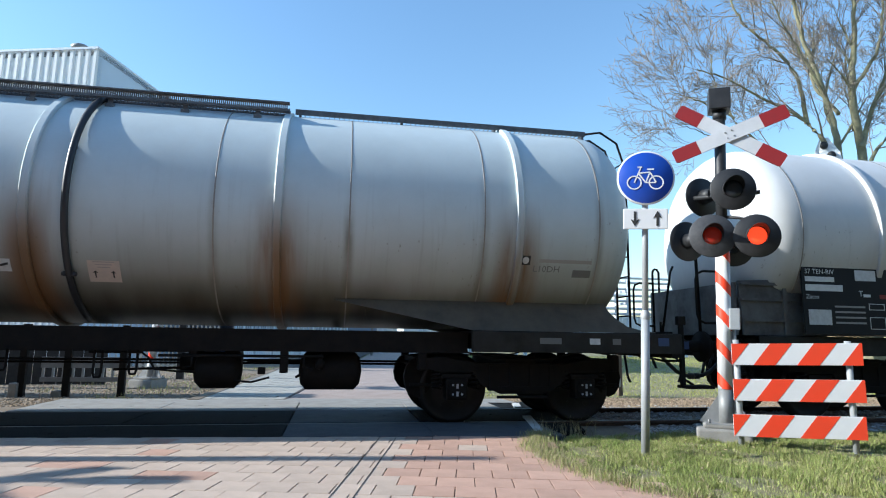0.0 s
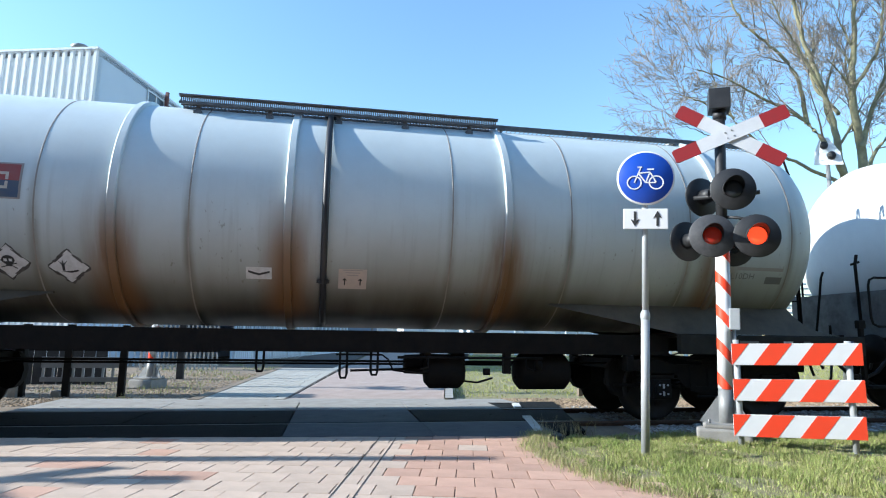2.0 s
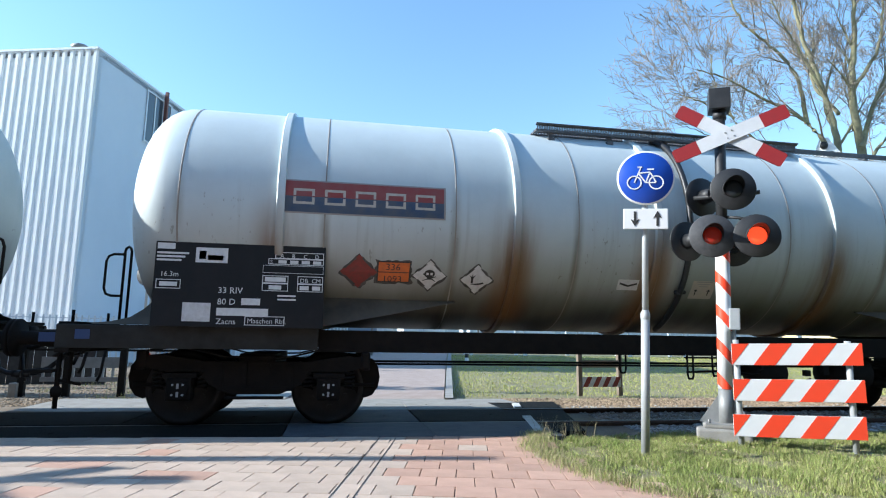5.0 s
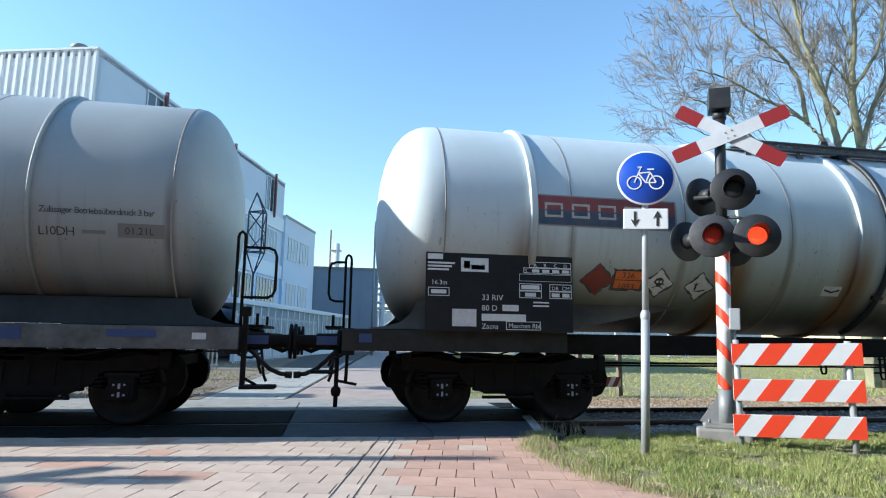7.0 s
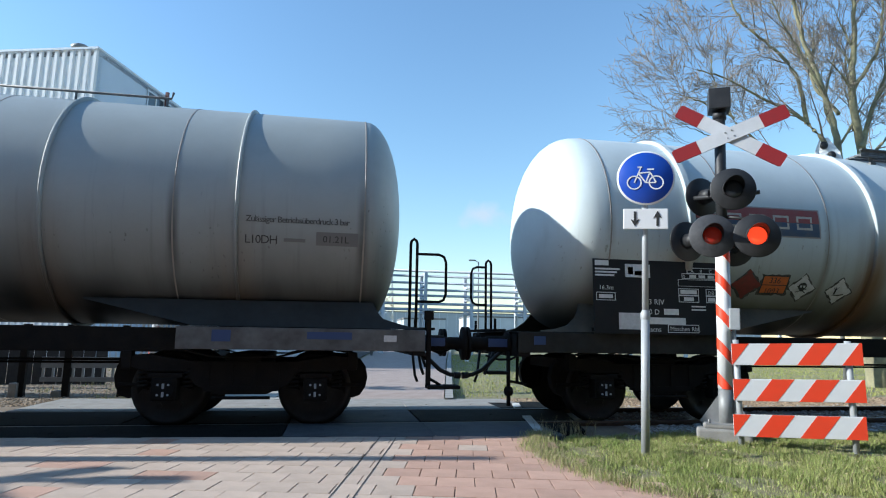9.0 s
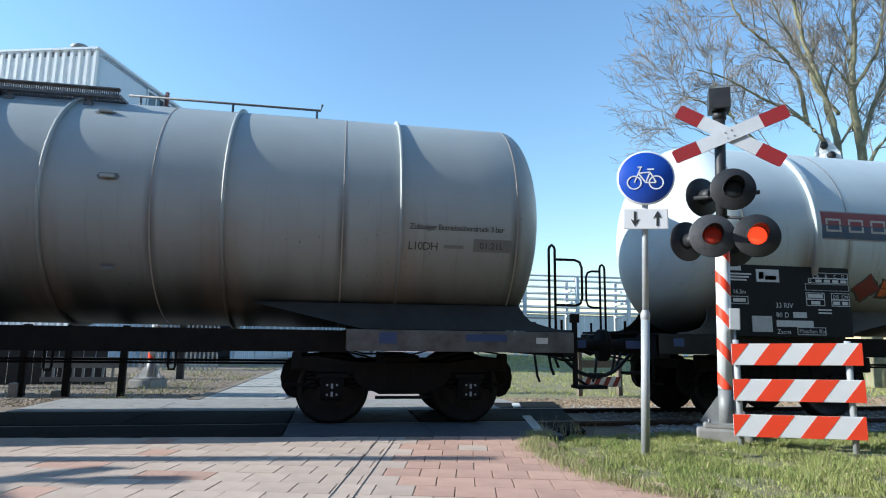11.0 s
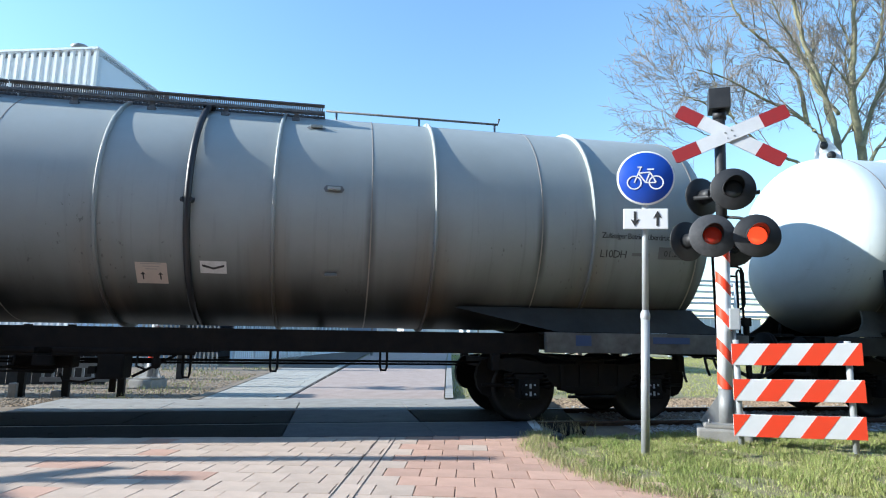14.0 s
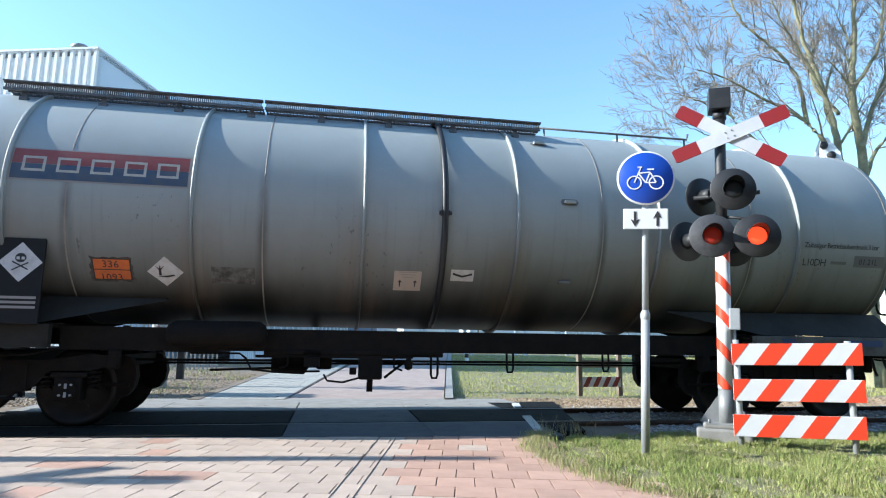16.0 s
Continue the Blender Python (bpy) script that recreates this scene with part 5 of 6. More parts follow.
    for cx in (-0.118, 0.108):
        part("bicycle_wheel", ring_flat(cx, cz - 0.055, 0.078, 0.014, y), M["sign_white"], w)
    P = dict(h=(-0.118, cz - 0.055), r=(0.108, cz - 0.055), bb=(0.0, cz - 0.055), hd=(-0.075, cz + 0.05), st=(0.045, cz + 0.06), bar=(-0.05, cz + 0.115), seat=(0.05, cz + 0.085))
    for a, b, t in (("h", "hd", 0.014), ("hd", "bb", 0.014), ("bb", "st", 0.014), ("hd", "st", 0.014), ("bb", "r", 0.014), ("st", "r", 0.014), ("hd", "bar", 0.012)):
        part("bicycle_tube", strip(P[a], P[b], t, y), M["sign_white"], w)
    part("bicycle_handlebar", strip((-0.085, cz + 0.118), (-0.035, cz + 0.118), 0.013, y), M["sign_white"], w)
    part("bicycle_saddle", strip((0.015, cz + 0.092), (0.085, cz + 0.092), 0.016, y), M["sign_white"], w)
    part("under_plate", box(B(), -0.23, 0.23, -0.075, -0.05, 2.36, 2.585, 0.01), M["sign_white"], w, "white plate with two black arrows")
    for cx, s in ((-0.11, -1), (0.12, 1)):
        zc = 2.4725
        part("arrow", prism(B(), [(cx - 0.012, zc - s * 0.08), (cx + 0.012, zc - s * 0.08), (cx + 0.012, zc + s * 0.02), (cx + 0.045, zc + s * 0.005), (cx, zc + s * 0.085),
                                  (cx - 0.045, zc + s * 0.005), (cx - 0.012, zc + s * 0.02)], "y", -0.080, -0.074), M["dark_ink"], w)
    for z in (2.5, 2.85, 3.05):
        part("clamp", box(B(), -0.05, 0.05, -0.05, 0.05, z - 0.02, z + 0.02, 0.005), M["galv_dull"], w)
    return w


cycle_sign()


def lamp_unit(parent, m, r, lens, disc_mat, label, hood=True):
    """A black target board with a hooded lens, facing local -y."""
    bm = rounded_disc(B(), r, -0.02, 0.0, 44)
    d = part("target_board", bm, disc_mat, parent, label, m)
    bm = B()
    rod(bm, (0, 0, 0), (0, 0.20, 0), 0.10, 0.085, seg=24)
    rod(bm, (0, 0.20, 0), (0, 0.24, 0), 0.06, seg=16)
    part("lamp_housing", bm, M["signal_black"], d)
    bm = lathe(B(), [(-0.03, 0.0), (-0.042, 0.05), (-0.03, 0.105), (-0.02, 0.11)], (0, 0, 0), "y", 28)
    part("lens", bm, lens, d, "red lens of the flashing light" if lens != M["lamp_off"] else "dark lens")
    if hood:
        bm = B()
        n = 22
        rows = []
        for k in range(n + 1):
            a = radians(-35 + 250 * k / n)
            reach = -0.06 - 0.17 * max(0.0, math.sin(a)) ** 0.7 if math.sin(a) > 0 else -0.06
            rows.append([bm.verts.new((q * math.cos(a), yy, q * math.sin(a))) for q, yy in ((0.125, -0.015), (0.122, reach), (0.116, reach), (0.118, -0.015))])
        for u, v in zip(rows, rows[1:]):
            for i in range(4):
                bm.faces.new((u[i], u[(i + 1) % 4], v[(i + 1) % 4], v[i]))
        bm.faces.new(rows[0])
        bm.faces.new(rows[-1][::-1])
        part("hood", bm, M["signal_black"], d)
    return d


def crossing_signal():
    base = thing("crossing_signal", pose(4.73, 6.72, 0.06), "railway crossing signal with red lights and cross boards", "crossing signal")
    lean = pose(0, 0, 0, 0, 2.2, 0)
    turn = lean @ pose(0, 0, 0, 0, 0, -30)
    bm = B()
    box(bm, -0.34, 0.26, -0.24, 0.26, -0.16, 0.045, 0.03)
    box(bm, -0.26, 0.22, -0.20, 0.24, 0.045, 0.10, 0.02)
    part("footing", bm, M["concrete"], base, "weathered concrete footing", pose(0, 0, 0, 0, 0, -30))
    bm = rod(B(), (0, 0, 0.06), (0, 0, 0.50), 0.082, seg=24)
    prism(bm, [(-0.30, 0.09), (-0.08, 0.09), (-0.08, 0.42)], "y", -0.012, 0.012)
    prism(bm, [(0.30, 0.09), (0.08, 0.42), (0.08, 0.09)], "y", -0.012, 0.012)
    box(bm, -0.24, 0.24, -0.2, 0.2, 0.07, 0.095, 0.005)
    for sx in (-0.2, 0.2):
        for sy in (-0.16, 0.16):
            rod(bm, (sx, sy, 0.09), (sx, sy, 0.14), 0.016, seg=6)
    part("base_plate", bm, M["galv_dull"], base, "galvanised base plate with gussets", turn)
    part("striped_post", rod(B(), (0, 0, 0.5), (0, 0, 2.30), 0.085, seg=28), M["sign_white"], base, "white post with red spiral stripes", turn)
    for k in range(5):
        bm = B()
        z0, n = 0.33 + 0.42 * k, 28
        rows = []
        for i in range(n + 1):
            a = math.pi + math.pi * i / n
            zz = z0 + 0.30 - 0.20 * (1 + math.cos(a)) / 2 * 1.0
            rows.append([bm.verts.new((0.0875 * math.cos(a), 0.0875 * math.sin(a), max(0.5, min(2.3, zz + q)))) for q in (-0.072, 0.072)])
        for u, v in zip(rows, rows[1:]):
            bm.faces.new((u[0], v[0], v[1], u[1]))
        part("red_stripe", bm, M["orange_red"], base, "", turn)
    part("upper_post", rod(B(), (0, 0, 2.28), (0, 0, 4.1), 0.068, seg=24), M["signal_black"], base, "black upper post", turn)
    bm = B()
    box(bm, -0.135, 0.125, -0.14, 0.14, 4.08, 4.36, 0.008)
    rod(bm, (0, 0, 3.97), (0, 0, 4.08), 0.085, seg=20)
    part("bell_box", bm, M["signal_black"], base, "black bell housing on top", turn)
    bm = B()
    box(bm, 0.05, 0.17, -0.14, -0.04, 1.22, 1.48, 0.012)
    part("junction_box", bm, M["galv"], base, "small pale grey junction box", turn)
    part("conduit", rod(B(), (0.11, -0.02, 0.1), (0.11, -0.02, 1.35), 0.022, seg=10), M["galv"], base, "", turn)
    # the cross boards
    for ang, y in ((22.0, -0.115), (-32.0, -0.09)):
        m = turn @ pose(0.105, 0, 3.72) @ Matrix.Rotation(radians(-ang), 4, "Y")
        bm = B()
        prism(bm, [(-0.72, -0.075), (-0.69, -0.09), (0.69, -0.09), (0.72, -0.075), (0.72, 0.075), (0.69, 0.09), (-0.69, 0.09), (-0.72, 0.075)], "y", y, y + 0.022)
        c = part("cross_board", bm, M["cross_white"], base, "white cross board with red ends", m)
        for s in (-1, 1):
            bm = prism(B(), [(s * 0.40, -0.091), (s * 0.69, -0.091), (s * 0.721, -0.076), (s * 0.721, 0.076), (s * 0.69, 0.091), (s * 0.40, 0.091)], "y", y - 0.002, y + 0.024)
            part("red_end", bm, M["sign_red"], c)
        bm = B()
        for s in (-0.04, 0.04):
            rod(bm, (s, y - 0.008, 0.04), (s, y, 0.04), 0.01, seg=8)
            rod(bm, (s, y - 0.008, -0.04), (s, y, -0.04), 0.01, seg=8)
        part("bolt", bm, M["galv_dull"], c)
    # target boards that face the road, and two that face away
    for x, z, r, lens, dm, yaw in ((0.105, 2.94, 0.265, "lamp_off", "signal_black", 4), (-0.14, 2.355, 0.27, "lamp_low", "signal_grey", 4), (0.355, 2.35, 0.265, "lamp_on", "signal_black", 4)):
        lamp_unit(base, turn @ pose(x, -0.30, z) @ pose(0, 0, 0, 0, 0, yaw), r, M[lens], M[dm], "round black target board with a hooded light")
    for x, z, y in ((-0.20, 2.98, 0.22), (-0.40, 2.375, 0.18), (0.16, 2.33, 0.34)):
        lamp_unit(base, turn @ pose(x, y, z) @ pose(0, 0, 0, 0, 0, 215 if x < 0 else 190), 0.265, M["lamp_off"], M["signal_black"], "round black target board seen from behind")
    bm = B()
    for z in (2.94, 2.36):
        rod(bm, (-0.32, 0.10, z), (0.43, -0.12, z), 0.028, seg=10)
        rod(bm, (0.08, -0.2, z), (-0.25, 0.2, z), 0.03, seg=10)
    tube(bm, [(0.02, 0, 2.66), (0.2, -0.05, 2.63), (0.33, -0.08, 2.58)], 0.02)
    part("lamp_bracket", bm, M["signal_black"], base, "black lamp brackets", turn)
    return base


signal = crossing_signal()
# the second signal across the track, and the one at the other kerb whose shadow lies on the tiles
copy_thing(signal, pose(-4.0, 14.4, 0.1, 0, 0, 5))
copy_thing(signal, pose(-10.3, 6.12, 0.0, 0, 0, -58))


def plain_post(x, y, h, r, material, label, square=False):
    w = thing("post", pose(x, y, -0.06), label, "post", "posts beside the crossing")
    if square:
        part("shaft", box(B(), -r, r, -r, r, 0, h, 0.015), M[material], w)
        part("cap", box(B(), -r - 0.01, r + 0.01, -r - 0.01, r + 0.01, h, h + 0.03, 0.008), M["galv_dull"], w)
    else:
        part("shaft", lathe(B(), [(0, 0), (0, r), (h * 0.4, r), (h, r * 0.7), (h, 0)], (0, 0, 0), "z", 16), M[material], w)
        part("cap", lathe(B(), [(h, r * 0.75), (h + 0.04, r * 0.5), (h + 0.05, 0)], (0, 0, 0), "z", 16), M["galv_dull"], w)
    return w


plain_post(-9.2, 6.72, 5.2, 0.14, "galv", "slim galvanised post beside the road")
# this column and both masts stand out of view, added to cast shadow streaks
plain_post(-10.0, 12.95, 4.5, 0.40, "concrete", "unseen thick column added to shade the footpath", True)
plain_post(-11.0, 14.7, 4.2, 0.17, "galv_dull", "unseen mast added for a shadow streak in the yard")
plain_post(-12.2, 17.85, 4.4, 0.24, "galv_dull", "unseen mast added for a shadow streak in the yard")
plain_post(-4.0, 17.1, 1.6, 0.085, "dark_wood", "weathered square wooden post in the gravel yard", True)



def striped_barrier():
    W, rise = 1.317, 0.020
    w = thing("road_barrier", pose(4.514, 6.245, -0.06, 0, 0, -25), "red and white striped three-board barrier on grass", "barrier")
    for x in (0.06, W - 0.12):
        part("post", rod(B(), (x, 0.035, 0.0), (x, 0.035, 1.215), 0.033, seg=18), M["galv"], w, "galvanised steel post")
    for z_lo, dx in ((0.138, -0.021), (0.529, -0.002), (0.927, 0.0)):
        h = 0.242
        bm = box(B(), dx, W + dx, -0.022, 0.0, z_lo, z_lo + h, 0.006)
        for v in bm.verts:
            v.co.z += rise * v.co.x
        b = part("board", bm, M["sign_white"], w, "white board with diagonal red stripes")
        pitch, sw, sl = 0.445, 0.225, 0.184
        for k in range(0, 4):
            x0 = dx - 0.225 + k * pitch
            poly = [(x0, z_lo), (x0 + sw, z_lo), (x0 + sw + sl, z_lo + h), (x0 + sl, z_lo + h)]
            clipped = clip_x(poly, dx, W + dx)
            if len(clipped) > 2:
                part("red_stripe", prism(B(), [(u, v + rise * u) for u, v in clipped], "y", -0.0245, -0.021), M["orange_red"], b)
    return w


def clip_x(poly, lo, hi):
    for edge, keep in ((lo, lambda v: v >= lo), (hi, lambda v: v <= hi)):
        out = []
        for i, p in enumerate(poly):
            q = poly[(i + 1) % len(poly)]
            if keep(p[0]):
                out.append(p)
            if keep(p[0]) != keep(q[0]):
                u = (edge - p[0]) / (q[0] - p[0])
                out.append((edge, p[1] + u * (q[1] - p[1])))
        poly = out
        if not poly:
            return []
    return poly


striped_barrier()


# ---- buildings and works beyond the track ----
ROAD_DIR = Vector((math.sin(radians(15.6)), math.cos(radians(15.6)), 0))


def office_building():
    """White clad block: ribbed end wall toward the track, flat long wall with window bands along the path."""
    corner = Vector((-9.56, 24.0, 0))
    ang = math.degrees(math.atan2(ROAD_DIR.y, ROAD_DIR.x))
    w = thing("office_building", pose(corner.x, corner.y, -0.1, 0, 0, ang), "white industrial building with ribbed end wall and window bands", "building", "")
    Lw, D, H = 20.6, 22.0, 12.35
    # local x along the path, local y to the left (away from it)
    part("long_wall", box(B(), 0.02, Lw, 0.0, 0.3, 0, H), M["render"], w, "pale smooth long wall")
    part("far_wall", box(B(), Lw - 0.3, Lw, 0.3, D, 0, H), M["render"], w)
    outline, y = [(0.25, 0.0)], 0.0
    while y < D:
        outline += [(0.0, y), (-0.06, y + 0.05), (-0.06, y + 0.17), (0.0, y + 0.22)]
        y += 0.33
    outline += [(0.0, y), (0.25, y)]
    bm = prism(B(), outline, "z", 0, H)
    part("ribbed_wall", bm, M["clad"], w, "white ribbed cladding")
    part("roof", box(B(), 0.0, Lw, 0.0, D, H - 0.3, H - 0.1), M["roof"], w)
    bm = B()
    box(bm, -0.09, Lw + 0.03, -0.03, 0.0, H - 0.06, H + 0.03)
    box(bm, -0.10, -0.062, -0.03, D, H - 0.06, H + 0.03)
    part("roof_edge", bm, M["frame"], w, "pale metal roof edge")
    part("roof_vent", lathe(B(), [(H, 0.0), (H, 0.28), (H + 0.40, 0.28), (H + 0.40, 0.36), (H + 0.55, 0.36), (H + 0.60, 0.3), (H + 0.64, 0.0)], (0.9, 1.5, 0), "z", 20), M["galv_dull"], w, "round grey roof vent")
    # lower wing further along
    part("lower_wing", box(B(), Lw + 0.01, Lw + 7, -0.2, D, 0, 10.0), M["render"], w)
    part("wing_roof_edge", box(B(), Lw, Lw + 7.05, -0.24, -0.2, 9.85, 10.05), M["galv_dull"], w)

    def window(x0, x1, z0, z1, y=0.0, bars_n=2, m="glass"):
        win = part("window", box(B(), x0, x1, y - 0.03, y + 0.01, z0, z1), M[m], w, "dark office window")
        bm = B()
        t = 0.07
        box(bm, x0 - t, x1 + t, y - 0.07, y - 0.03, z1, z1 + t)
        box(bm, x0 - t, x1 + t, y - 0.07, y - 0.03, z0 - t, z0)
        for k in range(bars_n + 1):
            x = x0 + (x1 - x0) * k / bars_n
            box(bm, x - t / 2, x + t / 2, y - 0.06, y - 0.03, z0, z1)
        part("window_frame", bm, M["frame"], win)

    for x0 in (3.3, 10.7, 17.2):
        window(x0, x0 + 1.9, 9.75, 12.0, bars_n=3)
        part("brown_post", box(B(), x0 + 1.25, x0 + 1.36, -0.22, -0.08, 9.4, 12.5), M["shutter"], w, "brown steel post beside the window")
    for z0, z1 in ((6.9, 8.5), (3.5, 5.1)):
        x = 6.0
        while x < 19.2:
            window(x, x + 3.0, z0, z1, bars_n=6, m="sky_pane" if z0 > 6 else "glass")
            x += 3.5
        part("spandrel", box(B(), 5.6, Lw, -0.10, -0.001, z1 + 0.2, z1 + 1.15, 0.01), M["frame"], w, "white panel band over the windows")
        for x0 in (21.4, 24.0):
            window(x0, x0 + 1.9, z0, z1, y=-0.2, bars_n=3, m="sky_pane")
    # glazed ground floor with a canopy
    part("canopy", box(B(), 6.0, 27.0, -3.6, -0.21, 2.75, 3.0, 0.02), M["frame"], w, "white flat canopy")
    part("plinth", box(B(), 6.0, 27.0, -3.5, -3.4, 0, 1.0), M["frame"], w, "pale lower wall")
    x = 6.2
    while x < 26.5:
        part("pane", box(B(), x, x + 0.85, -3.47, -3.44, 1.0, 2.75), M["pane"], w)
        part("mullion", box(B(), x + 0.86, x + 0.97, -3.52, -3.40, 1.0, 2.75), M["frame"], w)
        x += 0.98
    return w


office_building()


def lattice_mast(x, y, k):
    """A three-sided lattice truss on a slim pole before the facade, pointed at both ends."""
    w = thing("lattice_mast", pose(x, y, -0.1, 0, 0, 20), "dark steel lattice truss before the facade", "mast", "trusses before the facade")
    part("pole", rod(B(), (0, 0.35, 0), (0, 0.35, 4.5 * k), 0.06, seg=8), M["truss"], w)
    foot = [(-0.45, 0.2), (0.5, 0.2), (0.15, -0.5)]
    lo, mid, hi = 5.55 * k, 6.6 * k, 7.7 * k
    for u, v in foot:
        part("upright", rod(B(), (u, v, lo), (u, v, hi), 0.042, seg=8), M["truss"], w)
        part("brace", rod(B(), (u, v, hi), (-0.1, 0.1, 8.75 * k), 0.038, seg=6), M["truss"], w)
        part("brace", rod(B(), (u, v, lo), (0.0, 0.3, 4.4 * k), 0.038, seg=6), M["truss"], w)
    for (u, v), (p, q) in zip(foot, foot[1:] + foot[:1]):
        for z in (lo, hi):
            part("brace", rod(B(), (u, v, z), (p, q, z), 0.038, seg=6), M["truss"], w)
        part("brace", rod(B(), (u, v, hi), (p, q, mid), 0.032, seg=6), M["truss"], w)
        part("brace", rod(B(), (p, q, mid), (u, v, lo), 0.032, seg=6), M["truss"], w)
    return w


lattice_mast(-5.85, 26.0, 1.0)
lattice_mast(-4.35, 33.0, 1.03)


def radio_tower():
    w = thing("radio_tower", pose(12.6, 150, -0.1), "pale lattice radio tower far beyond the works", "tower")
    H = 40.0
    corners = [(-1, -1), (1, -1), (1, 1), (-1, 1)]
    for u, v in corners:
        part("leg", rod(B(), (1.9 * u, 1.9 * v, 0), (0.35 * u, 0.35 * v, H), 0.11, 0.07, seg=6), M["far_white"], w)
    for k in range(13):
        z0, z1 = H * k / 13, H * (k + 1) / 13
        a, b = 1.9 - 1.55 * k / 13, 1.9 - 1.55 * (k + 1) / 13
        bm = B()
        for (u, v), (p, q) in zip(corners, corners[1:] + corners[:1]):
            rod(bm, (a * u, a * v, z0), (b * p, b * q, z1), 0.06, seg=5)
            rod(bm, (a * p, a * q, z0), (b * u, b * v, z1), 0.06, seg=5)
        part("lattice", bm, M["far_red"] if k % 4 == 3 else M["far_white"], w)
    return w


radio_tower()


def block(name, x0, x1, y0, y1, h, material, label, category, detail=None):
    w = thing(name, pose((x0 + x1) / 2, (y0 + y1) / 2, -0.1), label, category)
    a, b = (x1 - x0) / 2, (y1 - y0) / 2
    part("wall", box(B(), -a, a, -b, b, 0, h), material, w)
    part("roof", box(B(), -a - 0.1, a + 0.1, -b - 0.1, b + 0.1, h, h + 0.25), M["roof"], w)
    x = -a + 0.8
    while x < a - 0.8:
        part("panel_joint", box(B(), x - 0.04, x + 0.04, -b - 0.04, -b, 0.1, h - 0.1), M["roof"] if detail is None else M[detail], w)
        x += 2.4
    return w


block("warehouse", -5.5, 4.27, 62, 80, 8.2, M["blue_wall"], "low blue-grey clad warehouse", "building", "blue_wall")
block("warehouse", 10.5, 17, 92, 102, 4.2, M["far_white"], "low pale works building far off", "building", "frame")
block("warehouse", 24, 40, 105, 115, 5.2, M["far_white"], "long pale shed far off", "building", "frame")
block("warehouse", 4, 130, 165, 175, 8.5, M["haze_wall"], "very long pale works hall far off", "building", "frame")


def chimney():
    w = thing("chimney_stack", pose(-0.2, 96, -0.1), "pale steel chimney stack with ladder cage", "chimney")
    part("stack", rod(B(), (0, 0, 0), (0, 0, 16.2), 0.55, 0.5, seg=18), M["far_white"], w)
    part("stack", rod(B(), (-1.0, 0, 0), (-1.0, 0, 18.4), 0.12, seg=10), M["shutter"], w)
    for z in (9, 11, 13, 15):
        part("platform", box(B(), -1.1, 0.8, -0.8, 0.8, z, z + 0.12), M["far_white"], w)
    return w


chimney()


def pipe_rack():
    """Steel pipe bridge across the works behind the track."""
    w = thing("pipe_rack", pose(0, 46, -0.1), "grey steel pipe bridge across the works yard", "pipe rack")
    for x in (3.6, 6.9, 10.6, 15.0, 19.5, 24, 29, 34, 40):
        for y in (0, 2.4):
            part("column", box(B(), x - 0.12, x + 0.12, y - 0.12, y + 0.12, 0, 6.4), M["far_white"], w)
        for z in (3.3, 4.4, 5.4, 6.3):
            part("cross_beam", box(B(), x - 0.1, x + 0.1, 0, 2.4, z - 0.1, z + 0.1), M["far_white"], w)
    for z in (3.45, 3.9, 4.55, 5.0, 5.55, 6.1, 6.5):
        for y in (0.3, 1.2):
            part("pipe", rod(B(), (3.2, y, z + 0.1 * y), (44, y, z + 0.1 * y), 0.09, seg=8), M["far_white"], w)
    return w


pipe_rack()


def street_lamp(x, y, h, arm):
    w = thing("street_lamp", pose(x, y, -0.1), "tall grey street lamp with a short arm", "street lamp", "street lamps beyond the crossing")
    part("mast", rod(B(), (0, 0, 0), (0, 0, h), 0.09, 0.05, seg=12), M["galv_dull"], w)
    part("arm", tube(B(), [(0, 0, h - 0.05), (arm * 0.5, 0, h + 0.1), (arm, 0, h + 0.12)], 0.03), M["galv_dull"], w)
    part("lamp_head", box(B(), arm - 0.1, arm + 0.55, -0.12, 0.12, h + 0.06, h + 0.18, 0.03), M["galv_dull"], w)
    return w


street_lamp(2.45, 40, 9.1, 1.0)
street_lamp(12.6, 52, 8.2, -0.8)


def bollard(x, y):
    w = thing("bollard", pose(x, y, -0.02), "black and white banded bollard on the path", "bollard")
    part("shaft", lathe(B(), [(0, 0.10), (1.05, 0.10), (1.12, 0.06), (1.13, 0)], (0, 0, 0), "z", 18), M["sign_white"], w)
    for z in (0.2, 0.75):
        part("band", rod(B(), (0, 0, z), (0, 0, z + 0.2), 0.104, seg=18), M["dark_ink"], w)
    return w


bollard(6.9, 31)


def fence(x0, y0, x1, y1, h, gap, material, label, pole=2.5):
    d = Vector((x1 - x0, y1 - y0, 0))
    n = d.length
    w = thing("fence", pose(x0, y0, -0.06, 0, 0, math.degrees(math.atan2(d.y, d.x))), label, "fence", "fences of the yard")
    for z in (0.15, h - 0.12):
        part("rail", box(B(), 0, n, -0.02, 0.02, z, z + 0.04), M[material], w)
    x = 0.0
    slat = None
    while x <= n:
        if slat is None:
            slat = part("slat", box(B(), -0.03, 0.03, -0.035, -0.021, 0.02, h, 0.004), M[material], w)
        else:
            o = slat.copy()
            scene.collection.objects.link(o)
            o.matrix_basis = pose(x, 0, 0)
        x += gap
    x = 0.0
    while x <= n:
        part("post", box(B(), x - 0.04, x + 0.04, -0.02, 0.06, 0, h + 0.06), M[material], w)
        x += pole
    return w


fence(-19, 21.5, -6.2, 24.3, 1.85, 0.20, "far_white", "pale slatted metal fence along the yard")
fence(-6.35, 21.7, -3.95, 22.2, 3.45, 0.14, "beige_steel", "tall beige slatted metal fence beside the footpath")
fence(-4.2, 27.0, -1.2, 40.0, 2.2, 0.25, "far_white", "pale slatted metal fence beside the footpath")
